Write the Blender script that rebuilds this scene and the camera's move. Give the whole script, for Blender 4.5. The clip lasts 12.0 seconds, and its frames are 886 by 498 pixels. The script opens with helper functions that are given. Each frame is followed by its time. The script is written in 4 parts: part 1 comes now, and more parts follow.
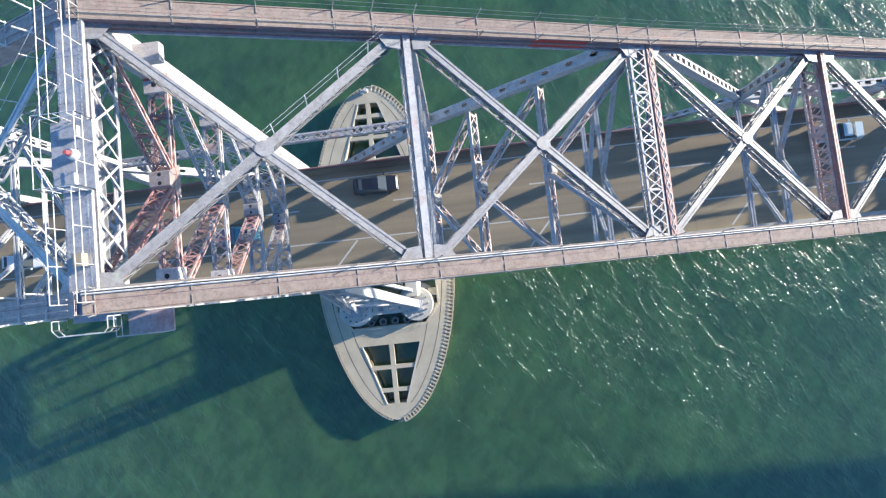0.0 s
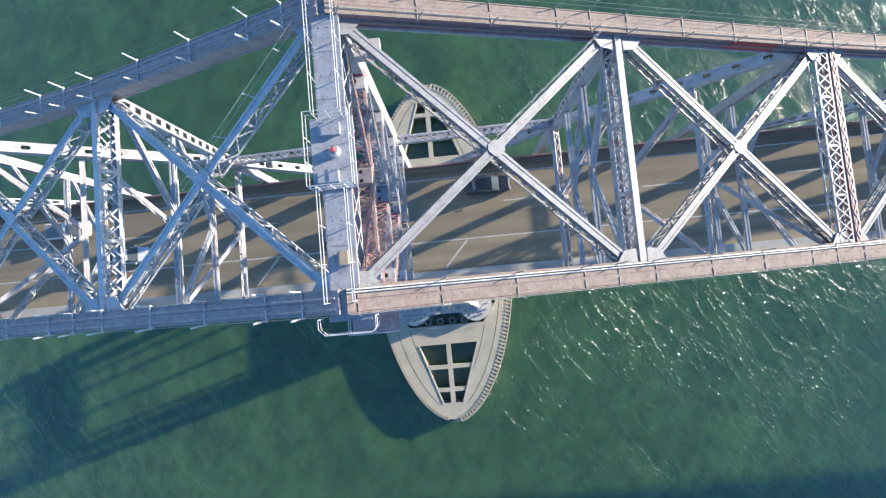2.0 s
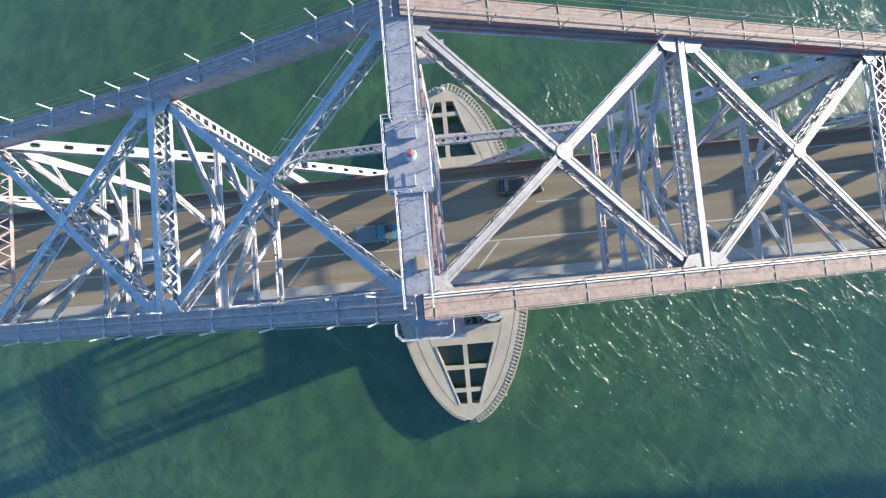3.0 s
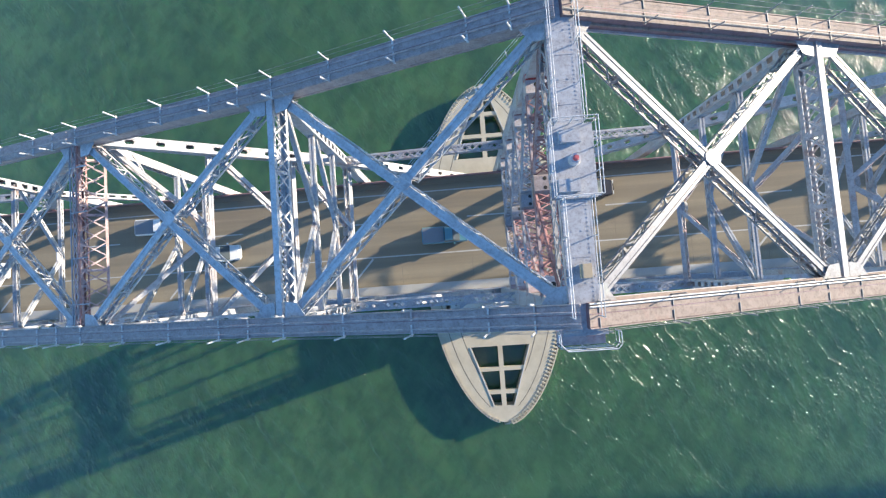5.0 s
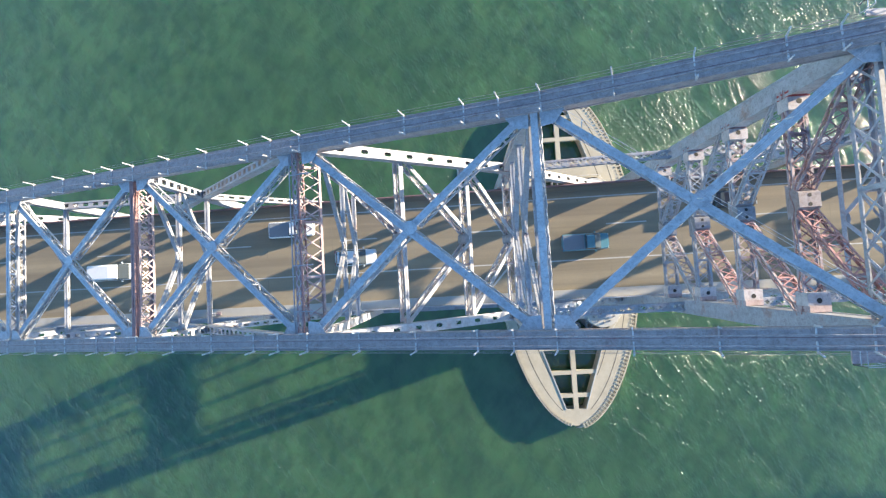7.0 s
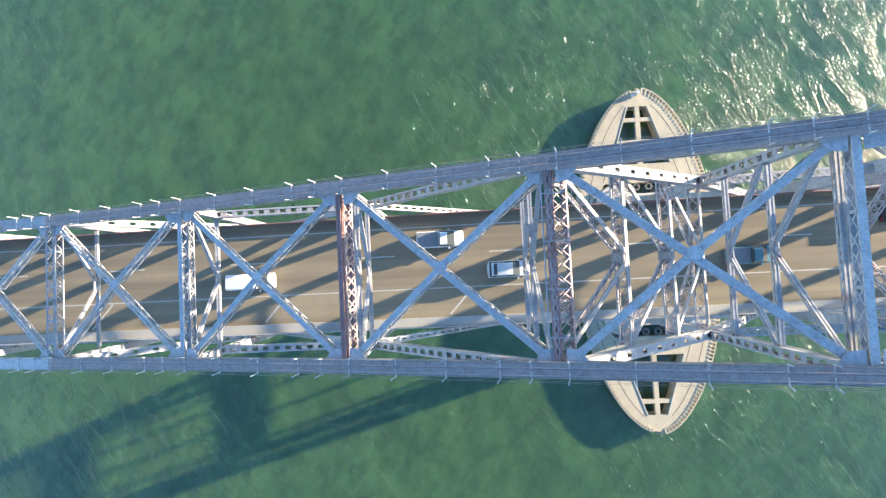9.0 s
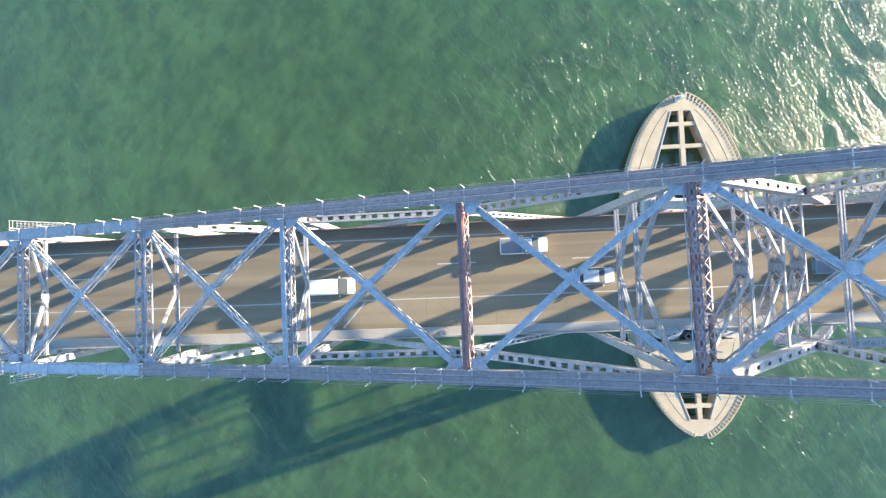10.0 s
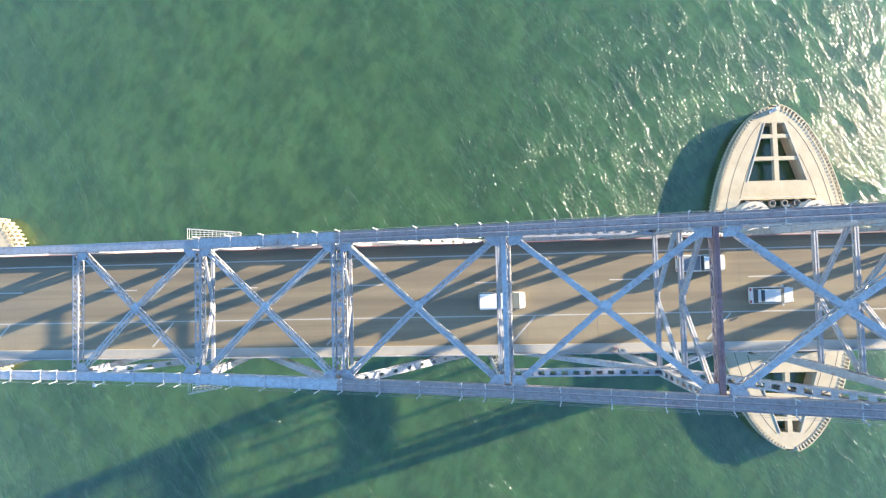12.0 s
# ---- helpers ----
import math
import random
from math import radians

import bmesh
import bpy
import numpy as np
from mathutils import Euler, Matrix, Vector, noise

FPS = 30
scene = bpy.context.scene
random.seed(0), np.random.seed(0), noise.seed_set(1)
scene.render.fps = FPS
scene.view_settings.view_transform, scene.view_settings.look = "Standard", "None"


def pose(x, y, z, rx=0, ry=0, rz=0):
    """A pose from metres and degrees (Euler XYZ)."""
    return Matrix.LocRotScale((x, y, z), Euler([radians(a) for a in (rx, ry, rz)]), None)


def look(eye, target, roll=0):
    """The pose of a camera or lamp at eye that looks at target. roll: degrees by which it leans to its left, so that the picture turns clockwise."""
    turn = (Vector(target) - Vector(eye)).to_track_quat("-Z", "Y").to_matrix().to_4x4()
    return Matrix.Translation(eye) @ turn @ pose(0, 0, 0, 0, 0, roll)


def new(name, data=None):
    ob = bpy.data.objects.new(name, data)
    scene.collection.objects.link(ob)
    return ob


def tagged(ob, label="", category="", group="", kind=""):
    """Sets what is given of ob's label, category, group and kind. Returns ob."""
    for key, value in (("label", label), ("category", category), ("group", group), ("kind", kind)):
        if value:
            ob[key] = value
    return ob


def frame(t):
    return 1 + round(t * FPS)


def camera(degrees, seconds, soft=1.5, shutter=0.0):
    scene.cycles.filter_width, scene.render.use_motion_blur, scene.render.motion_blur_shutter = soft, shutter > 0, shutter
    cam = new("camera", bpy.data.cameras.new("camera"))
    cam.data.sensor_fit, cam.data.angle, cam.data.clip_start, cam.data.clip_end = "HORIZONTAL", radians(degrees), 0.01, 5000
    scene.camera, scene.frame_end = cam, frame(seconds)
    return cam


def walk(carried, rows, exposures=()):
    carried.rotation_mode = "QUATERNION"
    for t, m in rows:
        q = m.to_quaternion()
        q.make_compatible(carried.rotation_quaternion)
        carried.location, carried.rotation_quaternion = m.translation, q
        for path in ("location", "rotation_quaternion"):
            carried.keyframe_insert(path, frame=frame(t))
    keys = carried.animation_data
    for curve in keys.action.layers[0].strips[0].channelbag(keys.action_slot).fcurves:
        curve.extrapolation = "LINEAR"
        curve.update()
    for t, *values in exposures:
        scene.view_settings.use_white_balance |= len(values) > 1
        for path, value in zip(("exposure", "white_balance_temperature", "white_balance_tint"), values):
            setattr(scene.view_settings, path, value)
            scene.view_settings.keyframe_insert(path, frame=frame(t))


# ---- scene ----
cam = camera(85.0, 12.0, 1.25)
EXPOSURES = [(0, 1.38, 5600, 6), (3, 1.46, 5820, 6), (5, 1.58, 6000, 6), (7, 1.85, 6250, 6), (9, 2.07, 6600, 6), (12, 2.24, 6650, 6)]
PATH = [
    (0, 18.209, -8.321, 49.407, 3.606, 2.207, -6.149),
    (0.5, 15.131, -8.067, 49.537, 3.587, 2.157, -6.045),
    (1, 11.976, -7.740, 49.606, 3.583, 2.206, -5.713),
    (1.5, 8.624, -7.364, 49.675, 3.591, 2.251, -5.396),
    (2, 5.662, -6.934, 49.634, 3.552, 2.234, -5.199),
    (2.5, 3.877, -6.633, 49.588, 3.496, 2.238, -5.050),
    (3, 2.071, -6.323, 49.574, 3.435, 2.249, -4.928),
    (5, -5.344, -5.330, 49.260, 3.310, 2.429, -4.094),
    (5.5, -9.161, -4.801, 49.391, 3.252, 2.456, -4.006),
    (6, -13.166, -4.337, 49.605, 3.243, 2.350, -3.875),
    (6.5, -17.168, -3.869, 49.922, 3.213, 2.359, -3.699),
    (7, -21.364, -3.427, 50.088, 3.180, 2.316, -3.297),
    (9, -39.839, -0.315, 49.006, 2.459, 1.635, -2.927),
    (9.5, -44.853, 0.354, 48.876, 2.383, 1.377, -2.728),
    (10, -49.875, 1.046, 48.859, 2.309, 1.190, -2.465),
    (10.5, -54.937, 1.714, 48.817, 2.250, 1.087, -2.241),
    (11, -60.149, 2.349, 48.772, 2.237, 0.900, -1.928),
    (11.5, -65.330, 3.069, 48.698, 2.101, 0.807, -1.648),
    (12, -70.528, 3.552, 48.728, 2.202, 0.703, -1.440),
]
walk(cam, [(t, pose(x, y, z, rx, ry, rz)) for t, x, y, z, rx, ry, rz in PATH], EXPOSURES)

# ---- light ----
SUN_EL, SUN_AZ = 13.0, 18.5          # degrees: height of the sun, and its turn from the bridge's axis
world = bpy.data.worlds.new("sky")
scene.world = world
world.use_nodes = True
wn = world.node_tree
sky = wn.nodes.new("ShaderNodeTexSky")
sky.sky_type = "NISHITA"
sky.sun_disc = False
sky.sun_elevation = radians(SUN_EL)
sky.sun_rotation = radians(90 - SUN_AZ)
sky.ozone_density, sky.dust_density = 4.3, 0.25
wn.nodes["Background"].inputs[1].default_value = 0.12
wn.links.new(sky.outputs[0], wn.nodes["Background"].inputs[0])
sun_to = Vector((math.cos(radians(SUN_EL)) * math.cos(radians(SUN_AZ)), math.cos(radians(SUN_EL)) * math.sin(radians(SUN_AZ)), math.sin(radians(SUN_EL))))
sun = new("sun", bpy.data.lights.new("sun", "SUN"))
sun.data.energy, sun.data.angle, sun.data.color = 4.6, radians(0.7), (1.0, 0.80, 0.57)
sun.matrix_world = look((300, 60, 120), Vector((300, 60, 120)) - sun_to)


# ---- materials ----
def shader(name, rough=0.6, metal=0.0):
    m = bpy.data.materials.new(name)
    m.use_nodes = True
    t = m.node_tree
    b = t.nodes["Principled BSDF"]
    b.inputs["Roughness"].default_value = rough
    b.inputs["Metallic"].default_value = metal
    return m, t, b


def node(t, kind, **values):
    n = t.nodes.new(kind)
    for key, value in values.items():
        n.inputs[key.replace("_", " ")].default_value = value
    return n


def coords(t, sx=1.0, sy=1.0, sz=1.0, turn=0.0):
    g = t.nodes.new("ShaderNodeNewGeometry")
    where = g.outputs["Position"]
    if turn:
        r = node(t, "ShaderNodeMapping")
        r.inputs["Rotation"].default_value = (0, 0, radians(turn))
        t.links.new(where, r.inputs["Vector"])
        where = r.outputs["Vector"]
    mp = node(t, "ShaderNodeMapping")
    mp.inputs["Scale"].default_value = (sx, sy, sz)
    t.links.new(where, mp.inputs["Vector"])
    return mp.outputs["Vector"]


def noise_at(t, vec, scale, detail=4.0, rough=0.6):
    n = node(t, "ShaderNodeTexNoise", Scale=scale, Detail=detail, Roughness=rough)
    t.links.new(vec, n.inputs["Vector"])
    return n.outputs["Fac"]


def ramp(t, fac, stops):
    r = t.nodes.new("ShaderNodeValToRGB")
    while len(r.color_ramp.elements) < len(stops):
        r.color_ramp.elements.new(0.5)
    for e, (at, c) in zip(r.color_ramp.elements, stops):
        e.position, e.color = at, (*c, 1.0)
    t.links.new(fac, r.inputs["Fac"])
    return r.outputs["Color"]


def mix(t, fac, a, b, how="MIX"):
    m = t.nodes.new("ShaderNodeMix")
    m.data_type, m.blend_type = "RGBA", how
    for sock, value in ((m.inputs[0], fac), (m.inputs[6], a), (m.inputs[7], b)):
        if isinstance(value, bpy.types.NodeSocket):
            t.links.new(value, sock)
        elif isinstance(value, float):
            sock.default_value = value
        else:
            sock.default_value = (*value, 1.0)
    return m.outputs[2]


def bump(t, b, height, strength=0.3, distance=0.05):
    n = node(t, "ShaderNodeBump", Strength=strength, Distance=distance)
    t.links.new(height, n.inputs["Height"])
    t.links.new(n.outputs["Normal"], b.inputs["Normal"])


def painted_steel(name, paint, rust, amount, rough=0.55):
    """Old bridge paint with chalking, grime and rust that breaks through in patches."""
    m, t, b = shader(name, rough)
    v = coords(t)
    wide, fine = noise_at(t, v, 0.55, 6.0, 0.65), noise_at(t, v, 5.0, 5.0, 0.7)
    chalk = ramp(t, noise_at(t, v, 1.7, 5.0), [(0.3, [c * 0.84 for c in paint]), (0.7, paint)])
    patches = ramp(t, wide, [(0.62 - amount * 0.3, (0, 0, 0)), (0.78 - amount * 0.25, (1, 1, 1))])
    speckle = ramp(t, fine, [(0.56, (0, 0, 0)), (0.72, (1, 1, 1))])
    info = t.nodes.new("ShaderNodeObjectInfo")
    tone = ramp(t, info.outputs["Random"], [(0.0, (0.86, 0.86, 0.88)), (1.0, (1.0, 1.0, 1.0))])
    c = mix(t, patches, chalk, mix(t, speckle, rust, [x * 0.5 for x in rust]))
    grime = ramp(t, noise_at(t, v, 2.1, 7.0, 0.8), [(0.36, (0.72, 0.70, 0.69)), (0.54, (1.0, 1.0, 1.0))])
    c = mix(t, 1.0, c, grime, "MULTIPLY")
    flakes = ramp(t, noise_at(t, v, 7.0, 6.0, 0.75), [(0.34, (0.70, 0.67, 0.66)), (0.5, (1.0, 1.0, 1.0))])
    c = mix(t, 1.0, c, flakes, "MULTIPLY")
    t.links.new(mix(t, 1.0, c, tone, "MULTIPLY"), b.inputs["Base Color"])
    bump(t, b, fine, 0.25, 0.02)
    return m


STEEL = painted_steel("grey_bridge_paint", (0.50, 0.51, 0.54), (0.44, 0.30, 0.25), 0.2)
# the braces' paint with skylit shade tinted in, for members left of the tower
BRACE_SHADE = painted_steel("shade_tinted_brace_paint", (0.58, 0.60, 0.635), (0.46, 0.36, 0.33), 0.08, 0.45)
STEEL_WORN = painted_steel("worn_bridge_paint", (0.315, 0.262, 0.232), (0.33, 0.22, 0.19), 0.22, 0.85)
CHORD_SIDE = painted_steel("dark_red_chord_side", (0.30, 0.20, 0.22), (0.30, 0.12, 0.12), 0.3)
CHORD = painted_steel("grey_purple_chord_paint", (0.46, 0.40, 0.39), (0.36, 0.26, 0.25), 0.14)
STEEL_PINK = painted_steel("rust_stained_lattice_paint", (0.57, 0.45, 0.44), (0.46, 0.24, 0.21), 0.3)
STEEL_RED = painted_steel("red_lead_primer", (0.56, 0.30, 0.28), (0.42, 0.14, 0.12), 0.25)
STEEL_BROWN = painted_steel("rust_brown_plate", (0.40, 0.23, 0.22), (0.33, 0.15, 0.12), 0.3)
PALE_BLUE = painted_steel("pale_blue_chord_paint", (0.60, 0.62, 0.66), (0.45, 0.36, 0.33), 0.08, 0.45)
PLATE = painted_steel("pale_cover_plate", (0.335, 0.34, 0.36), (0.40, 0.47, 0.43), 0.04, 0.45)
PALE = painted_steel("white_head_plate", (0.45, 0.46, 0.49), (0.42, 0.38, 0.37), 0.06, 0.5)
END_WHITE = painted_steel("white_end_plate", (0.66, 0.61, 0.60), (0.5, 0.36, 0.33), 0.08, 0.5)
GREY_RAIL = painted_steel("dull_grey_rail", (0.34, 0.33, 0.31), (0.3, 0.24, 0.2), 0.15, 0.6)
GALV = painted_steel("galvanised_rail", (0.72, 0.72, 0.72), (0.5, 0.4, 0.35), 0.05, 0.4)


def concrete(name, tone, stain):
    m, t, b = shader(name, 0.85)
    v = coords(t)
    big, fine = noise_at(t, v, 0.25, 6.0, 0.65), noise_at(t, v, 6.0, 6.0, 0.7)
    c = ramp(t, big, [(0.3, stain), (0.62, tone)])
    c = mix(t, ramp(t, fine, [(0.35, (0.25, 0.25, 0.25)), (0.7, (0, 0, 0))]), c, [x * 0.6 for x in tone])
    t.links.new(c, b.inputs["Base Color"])
    bump(t, b, fine, 0.3, 0.02)
    return m


CONCRETE = concrete("weathered_concrete", (0.52, 0.465, 0.35), (0.40, 0.35, 0.26))
CAP = concrete("pale_cap_concrete", (0.56, 0.54, 0.49), (0.44, 0.42, 0.37))
KERB = concrete("pale_kerb_concrete", (0.50, 0.49, 0.45), (0.40, 0.38, 0.34))


def road_surface():
    """Tan worn concrete deck with dark oil and wheel tracks along the lanes, painted edge shade, patches and fine
    grain.
    """
    m, t, b = shader("worn_road_deck", 0.9)
    v = coords(t)
    streak = noise_at(t, coords(t, 0.02, 0.75, 0.02), 1.0, 3.0, 0.5)
    blot, fine = noise_at(t, v, 0.35, 5.0), noise_at(t, v, 12.0, 5.0, 0.7)
    c = ramp(t, streak, [(0.36, (0.24, 0.20, 0.138)), (0.6, (0.355, 0.295, 0.198))])
    # tracks: dark bands at the lanes' middles, ragged along the road; the last stops paint shade at the north edge
    g = t.nodes.new("ShaderNodeNewGeometry")
    xyz = t.nodes.new("ShaderNodeSeparateXYZ")
    t.links.new(g.outputs["Position"], xyz.inputs[0])
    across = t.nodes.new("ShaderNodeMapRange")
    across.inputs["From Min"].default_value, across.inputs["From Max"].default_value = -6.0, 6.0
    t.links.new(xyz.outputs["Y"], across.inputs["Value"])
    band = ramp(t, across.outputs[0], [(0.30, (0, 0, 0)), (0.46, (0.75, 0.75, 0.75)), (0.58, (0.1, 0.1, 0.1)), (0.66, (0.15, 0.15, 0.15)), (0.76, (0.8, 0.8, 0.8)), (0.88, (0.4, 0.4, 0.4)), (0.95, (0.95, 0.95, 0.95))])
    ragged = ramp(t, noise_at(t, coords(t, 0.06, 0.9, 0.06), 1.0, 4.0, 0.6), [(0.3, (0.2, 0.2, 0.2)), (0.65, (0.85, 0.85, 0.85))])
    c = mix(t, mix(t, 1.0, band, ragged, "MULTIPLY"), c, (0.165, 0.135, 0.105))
    c = mix(t, ramp(t, blot, [(0.45, (0, 0, 0)), (0.75, (0.5, 0.5, 0.5))]), c, (0.24, 0.205, 0.15))
    c = mix(t, ramp(t, fine, [(0.35, (0.35, 0.35, 0.35)), (0.6, (0, 0, 0))]), c, (0.17, 0.148, 0.108))
    t.links.new(c, b.inputs["Base Color"])
    bump(t, b, fine, 0.2, 0.01)
    return m


ROAD = road_surface()


def plain(name, colour, rough=0.5, metal=0.0, grain=0.15):
    m, t, b = shader(name, rough, metal)
    f = noise_at(t, coords(t), 9.0, 5.0)
    t.links.new(ramp(t, f, [(0.3, [c * (1 - grain) for c in colour]), (0.7, colour)]), b.inputs["Base Color"])
    return m


LINE = plain("worn_white_line", (0.62, 0.60, 0.55), 0.8, 0.0, 0.35)
TAN = plain("tan_box_paint", (0.45, 0.36, 0.24), 0.6)
LAMP_GLASS = plain("white_lamp_glass", (0.78, 0.77, 0.74), 0.25)
DARK = plain("dark_timber", (0.10, 0.09, 0.075), 0.8)
RUBBER = plain("black_rubber", (0.02, 0.02, 0.02), 0.7)


def water_surface():
    """Turbid green water: light scattered in its depth, and a rippled gloss on top."""
    m = bpy.data.materials.new("green_bay_water")
    m.use_nodes = True
    t = m.node_tree
    t.nodes.remove(t.nodes["Principled BSDF"])

    def sum_of(*terms):
        """Adds (height, weight) terms."""
        total = None
        for height, weight in terms:
            n = t.nodes.new("ShaderNodeMath")
            n.operation = "MULTIPLY_ADD"
            n.inputs[1].default_value = weight
            n.inputs[2].default_value = 0.0
            t.links.new(height, n.inputs[0])
            if total:
                t.links.new(total, n.inputs[2])
            total = n.outputs[0]
        return total

    def times(p, q):
        n = t.nodes.new("ShaderNodeMath")
        n.operation = "MULTIPLY"
        t.links.new(p, n.inputs[0])
        t.links.new(q, n.inputs[1])
        return n.outputs[0]

    def ridge(vec, scale, detail=2.0):
        """Sharp-crested waves: a folded noise."""
        f = ramp(t, noise_at(t, vec, scale, detail, 0.5), [(0.2, (0, 0, 0)), (0.5, (1, 1, 1)), (0.8, (0, 0, 0))])
        return f

    # silt and depth: clouds of lighter and darker green
    big = noise_at(t, coords(t, 1.0, 0.6, 1.0), 0.020, 5.0, 0.6)
    mid = noise_at(t, coords(t, 1.0, 0.55, 1.0), 0.10, 5.0, 0.62)
    c = ramp(t, big, [(0.3, WATER_DARK), (0.7, WATER_LIGHT)])
    c = mix(t, ramp(t, mid, [(0.42, (0, 0, 0)), (0.66, (0.8, 0.8, 0.8))]), c, [x * 0.75 for x in WATER_DARK])
    # small mottles: the darker side of wave faces, painted into the colour
    small = noise_at(t, coords(t, 1.0, 0.6, 1.0, 30.0), 0.30, 4.0, 0.6)
    c = mix(t, ramp(t, small, [(0.44, (0, 0, 0)), (0.62, (0.55, 0.55, 0.55))]), c, [x * 0.62 for x in WATER_DARK])
    depth = node(t, "ShaderNodeSubsurfaceScattering", Scale=1.0)
    depth.falloff = "BURLEY"
    depth.inputs["Radius"].default_value = (0.9, 2.2, 1.6)
    t.links.new(c, depth.inputs["Color"])
    # waves: a low swell, wind waves, and ripples that steepen along the crests
    swell = noise_at(t, coords(t, 0.7, 1.0, 1.0, 42.0), 0.085, 3.0, 0.55)
    wave = noise_at(t, coords(t, 0.5, 1.0, 1.0, 52.0), 0.2, 2.0, 0.5)
    gusts = ramp(t, noise_at(t, coords(t, 0.6, 1.0, 1.0, 42.0), 0.045, 4.0, 0.6), [(0.34, (0.55, 0.55, 0.55)), (0.62, (1, 1, 1))])
    line = ramp(t, ridge(coords(t, 0.45, 1.0, 1.0, 58.0), 0.22, 3.0), [(0.62, (0, 0, 0)), (0.98, (1, 1, 1))])
    ripple = noise_at(t, coords(t, 0.55, 1.0, 1.0, 66.0), 1.9, 3.0, 0.5)
    relief = node(t, "ShaderNodeBump", Strength=1.0, Distance=1.0)
    t.links.new(sum_of((wave, 0.5), (ripple, 0.11), (times(times(line, gusts), ripple), 0.42)), relief.inputs["Height"])
    slow = node(t, "ShaderNodeBump", Strength=0.4, Distance=1.6)
    t.links.new(swell, slow.inputs["Height"])
    t.links.new(slow.outputs["Normal"], depth.inputs["Normal"])
    # sky sheen of the broad surface, and the sharper glints of the ripples on it
    sheen = node(t, "ShaderNodeBsdfGlossy", Roughness=0.17)
    glint = node(t, "ShaderNodeBsdfGlossy", Roughness=0.13)
    t.links.new(relief.outputs["Normal"], glint.inputs["Normal"])
    body = t.nodes.new("ShaderNodeMixShader")
    t.links.new(node(t, "ShaderNodeFresnel", IOR=1.74).outputs[0], body.inputs[0])
    t.links.new(depth.outputs[0], body.inputs[1])
    t.links.new(sheen.outputs[0], body.inputs[2])
    both = t.nodes.new("ShaderNodeMixShader")
    t.links.new(node(t, "ShaderNodeFresnel", IOR=1.5).outputs[0], both.inputs[0])
    t.links.new(body.outputs[0], both.inputs[1])
    t.links.new(glint.outputs[0], both.inputs[2])
    t.links.new(both.outputs[0], t.nodes["Material Output"].inputs["Surface"])
    return m


WATER_DARK, WATER_LIGHT = (0.045, 0.100, 0.033), (0.064, 0.131, 0.040)
WATER = water_surface()


# ---- mesh helpers ----
class Bag:
    """Collects boxes, bars and plates for one mesh."""

    def __init__(self):
        self.v, self.f, self.starts = [], [], []

    def add(self, verts, faces):
        n = len(self.v)
        self.starts.append(n)
        self.v += [tuple(p) for p in verts]
        self.f += [tuple(n + i for i in f) for f in faces]

    def tie(self):
        """Small end plates that hold the pieces of a built-up member together."""
        self.f += [(a, a + 1, b) for a, b in zip(self.starts, self.starts[1:])]

    def hexa(self, low, high):
        k = len(low)
        self.add([*low, *high], [tuple(range(k))[::-1], tuple(range(k, 2 * k))] + [(i, (i + 1) % k, k + (i + 1) % k, k + i) for i in range(k)])

    def box(self, x0, y0, z0, x1, y1, z1):
        self.hexa([(x0, y0, z0), (x1, y0, z0), (x1, y1, z0), (x0, y1, z0)], [(x0, y0, z1), (x1, y0, z1), (x1, y1, z1), (x0, y1, z1)])

    def bar(self, a, b, s, u, w, h):
        """A bar from a to b, w wide along s and h deep along u."""
        a, b, s, u = Vector(a), Vector(b), s * (w / 2), u * (h / 2)
        self.hexa([a - s - u, a + s - u, a + s + u, a - s + u], [b - s - u, b + s - u, b + s + u, b - s + u])

    def rod(self, a, b, r, n=6):
        a, b = Vector(a), Vector(b)
        s, u = axes(a, b)
        ring = [s * (r * math.cos(2 * math.pi * i / n)) + u * (r * math.sin(2 * math.pi * i / n)) for i in range(n)]
        self.hexa([a + o for o in ring], [b + o for o in ring])

    def disc(self, c, r0, r1, z0, z1, n=24):
        """An upright round body, r0 wide at z0 and r1 at z1."""
        ring = [(math.cos(2 * math.pi * i / n), math.sin(2 * math.pi * i / n)) for i in range(n)]
        self.hexa([(c[0] + r0 * x, c[1] + r0 * y, z0) for x, y in ring], [(c[0] + r1 * x, c[1] + r1 * y, z1) for x, y in ring])


def axes(a, b, up=(0, 0, 1)):
    """Side and up vectors of a bar from a to b."""
    d = (Vector(b) - Vector(a)).normalized()
    up = Vector(up)
    if abs(d.dot(up)) > 0.95:
        up = Vector((1, 0, 0))
    s = d.cross(up).normalized()
    return s, s.cross(d).normalized()


def thing(name, at, label, category, group="", kind=""):
    ob = new(name)
    ob.location = at
    ob.empty_display_size = 0.5
    return tagged(ob, label, category, group, kind)


def mesh_of(name, bag, material):
    me = bpy.data.meshes.new(name)
    me.from_pydata(bag.v, [], bag.f)
    me.materials.append(material)
    return me


def part(name, bag, material, parent, label=""):
    """One mesh, in world metres, under a thing or a part of it."""
    ob = new(name, mesh_of(name, bag, material))
    ob.parent = parent
    ob.matrix_parent_inverse = Matrix.Translation(-Vector(parent.location))
    return tagged(ob, label)


def solid(name, bag, material, label, category, group="", kind=""):
    return tagged(new(name, mesh_of(name, bag, material)), label, category, group, kind)


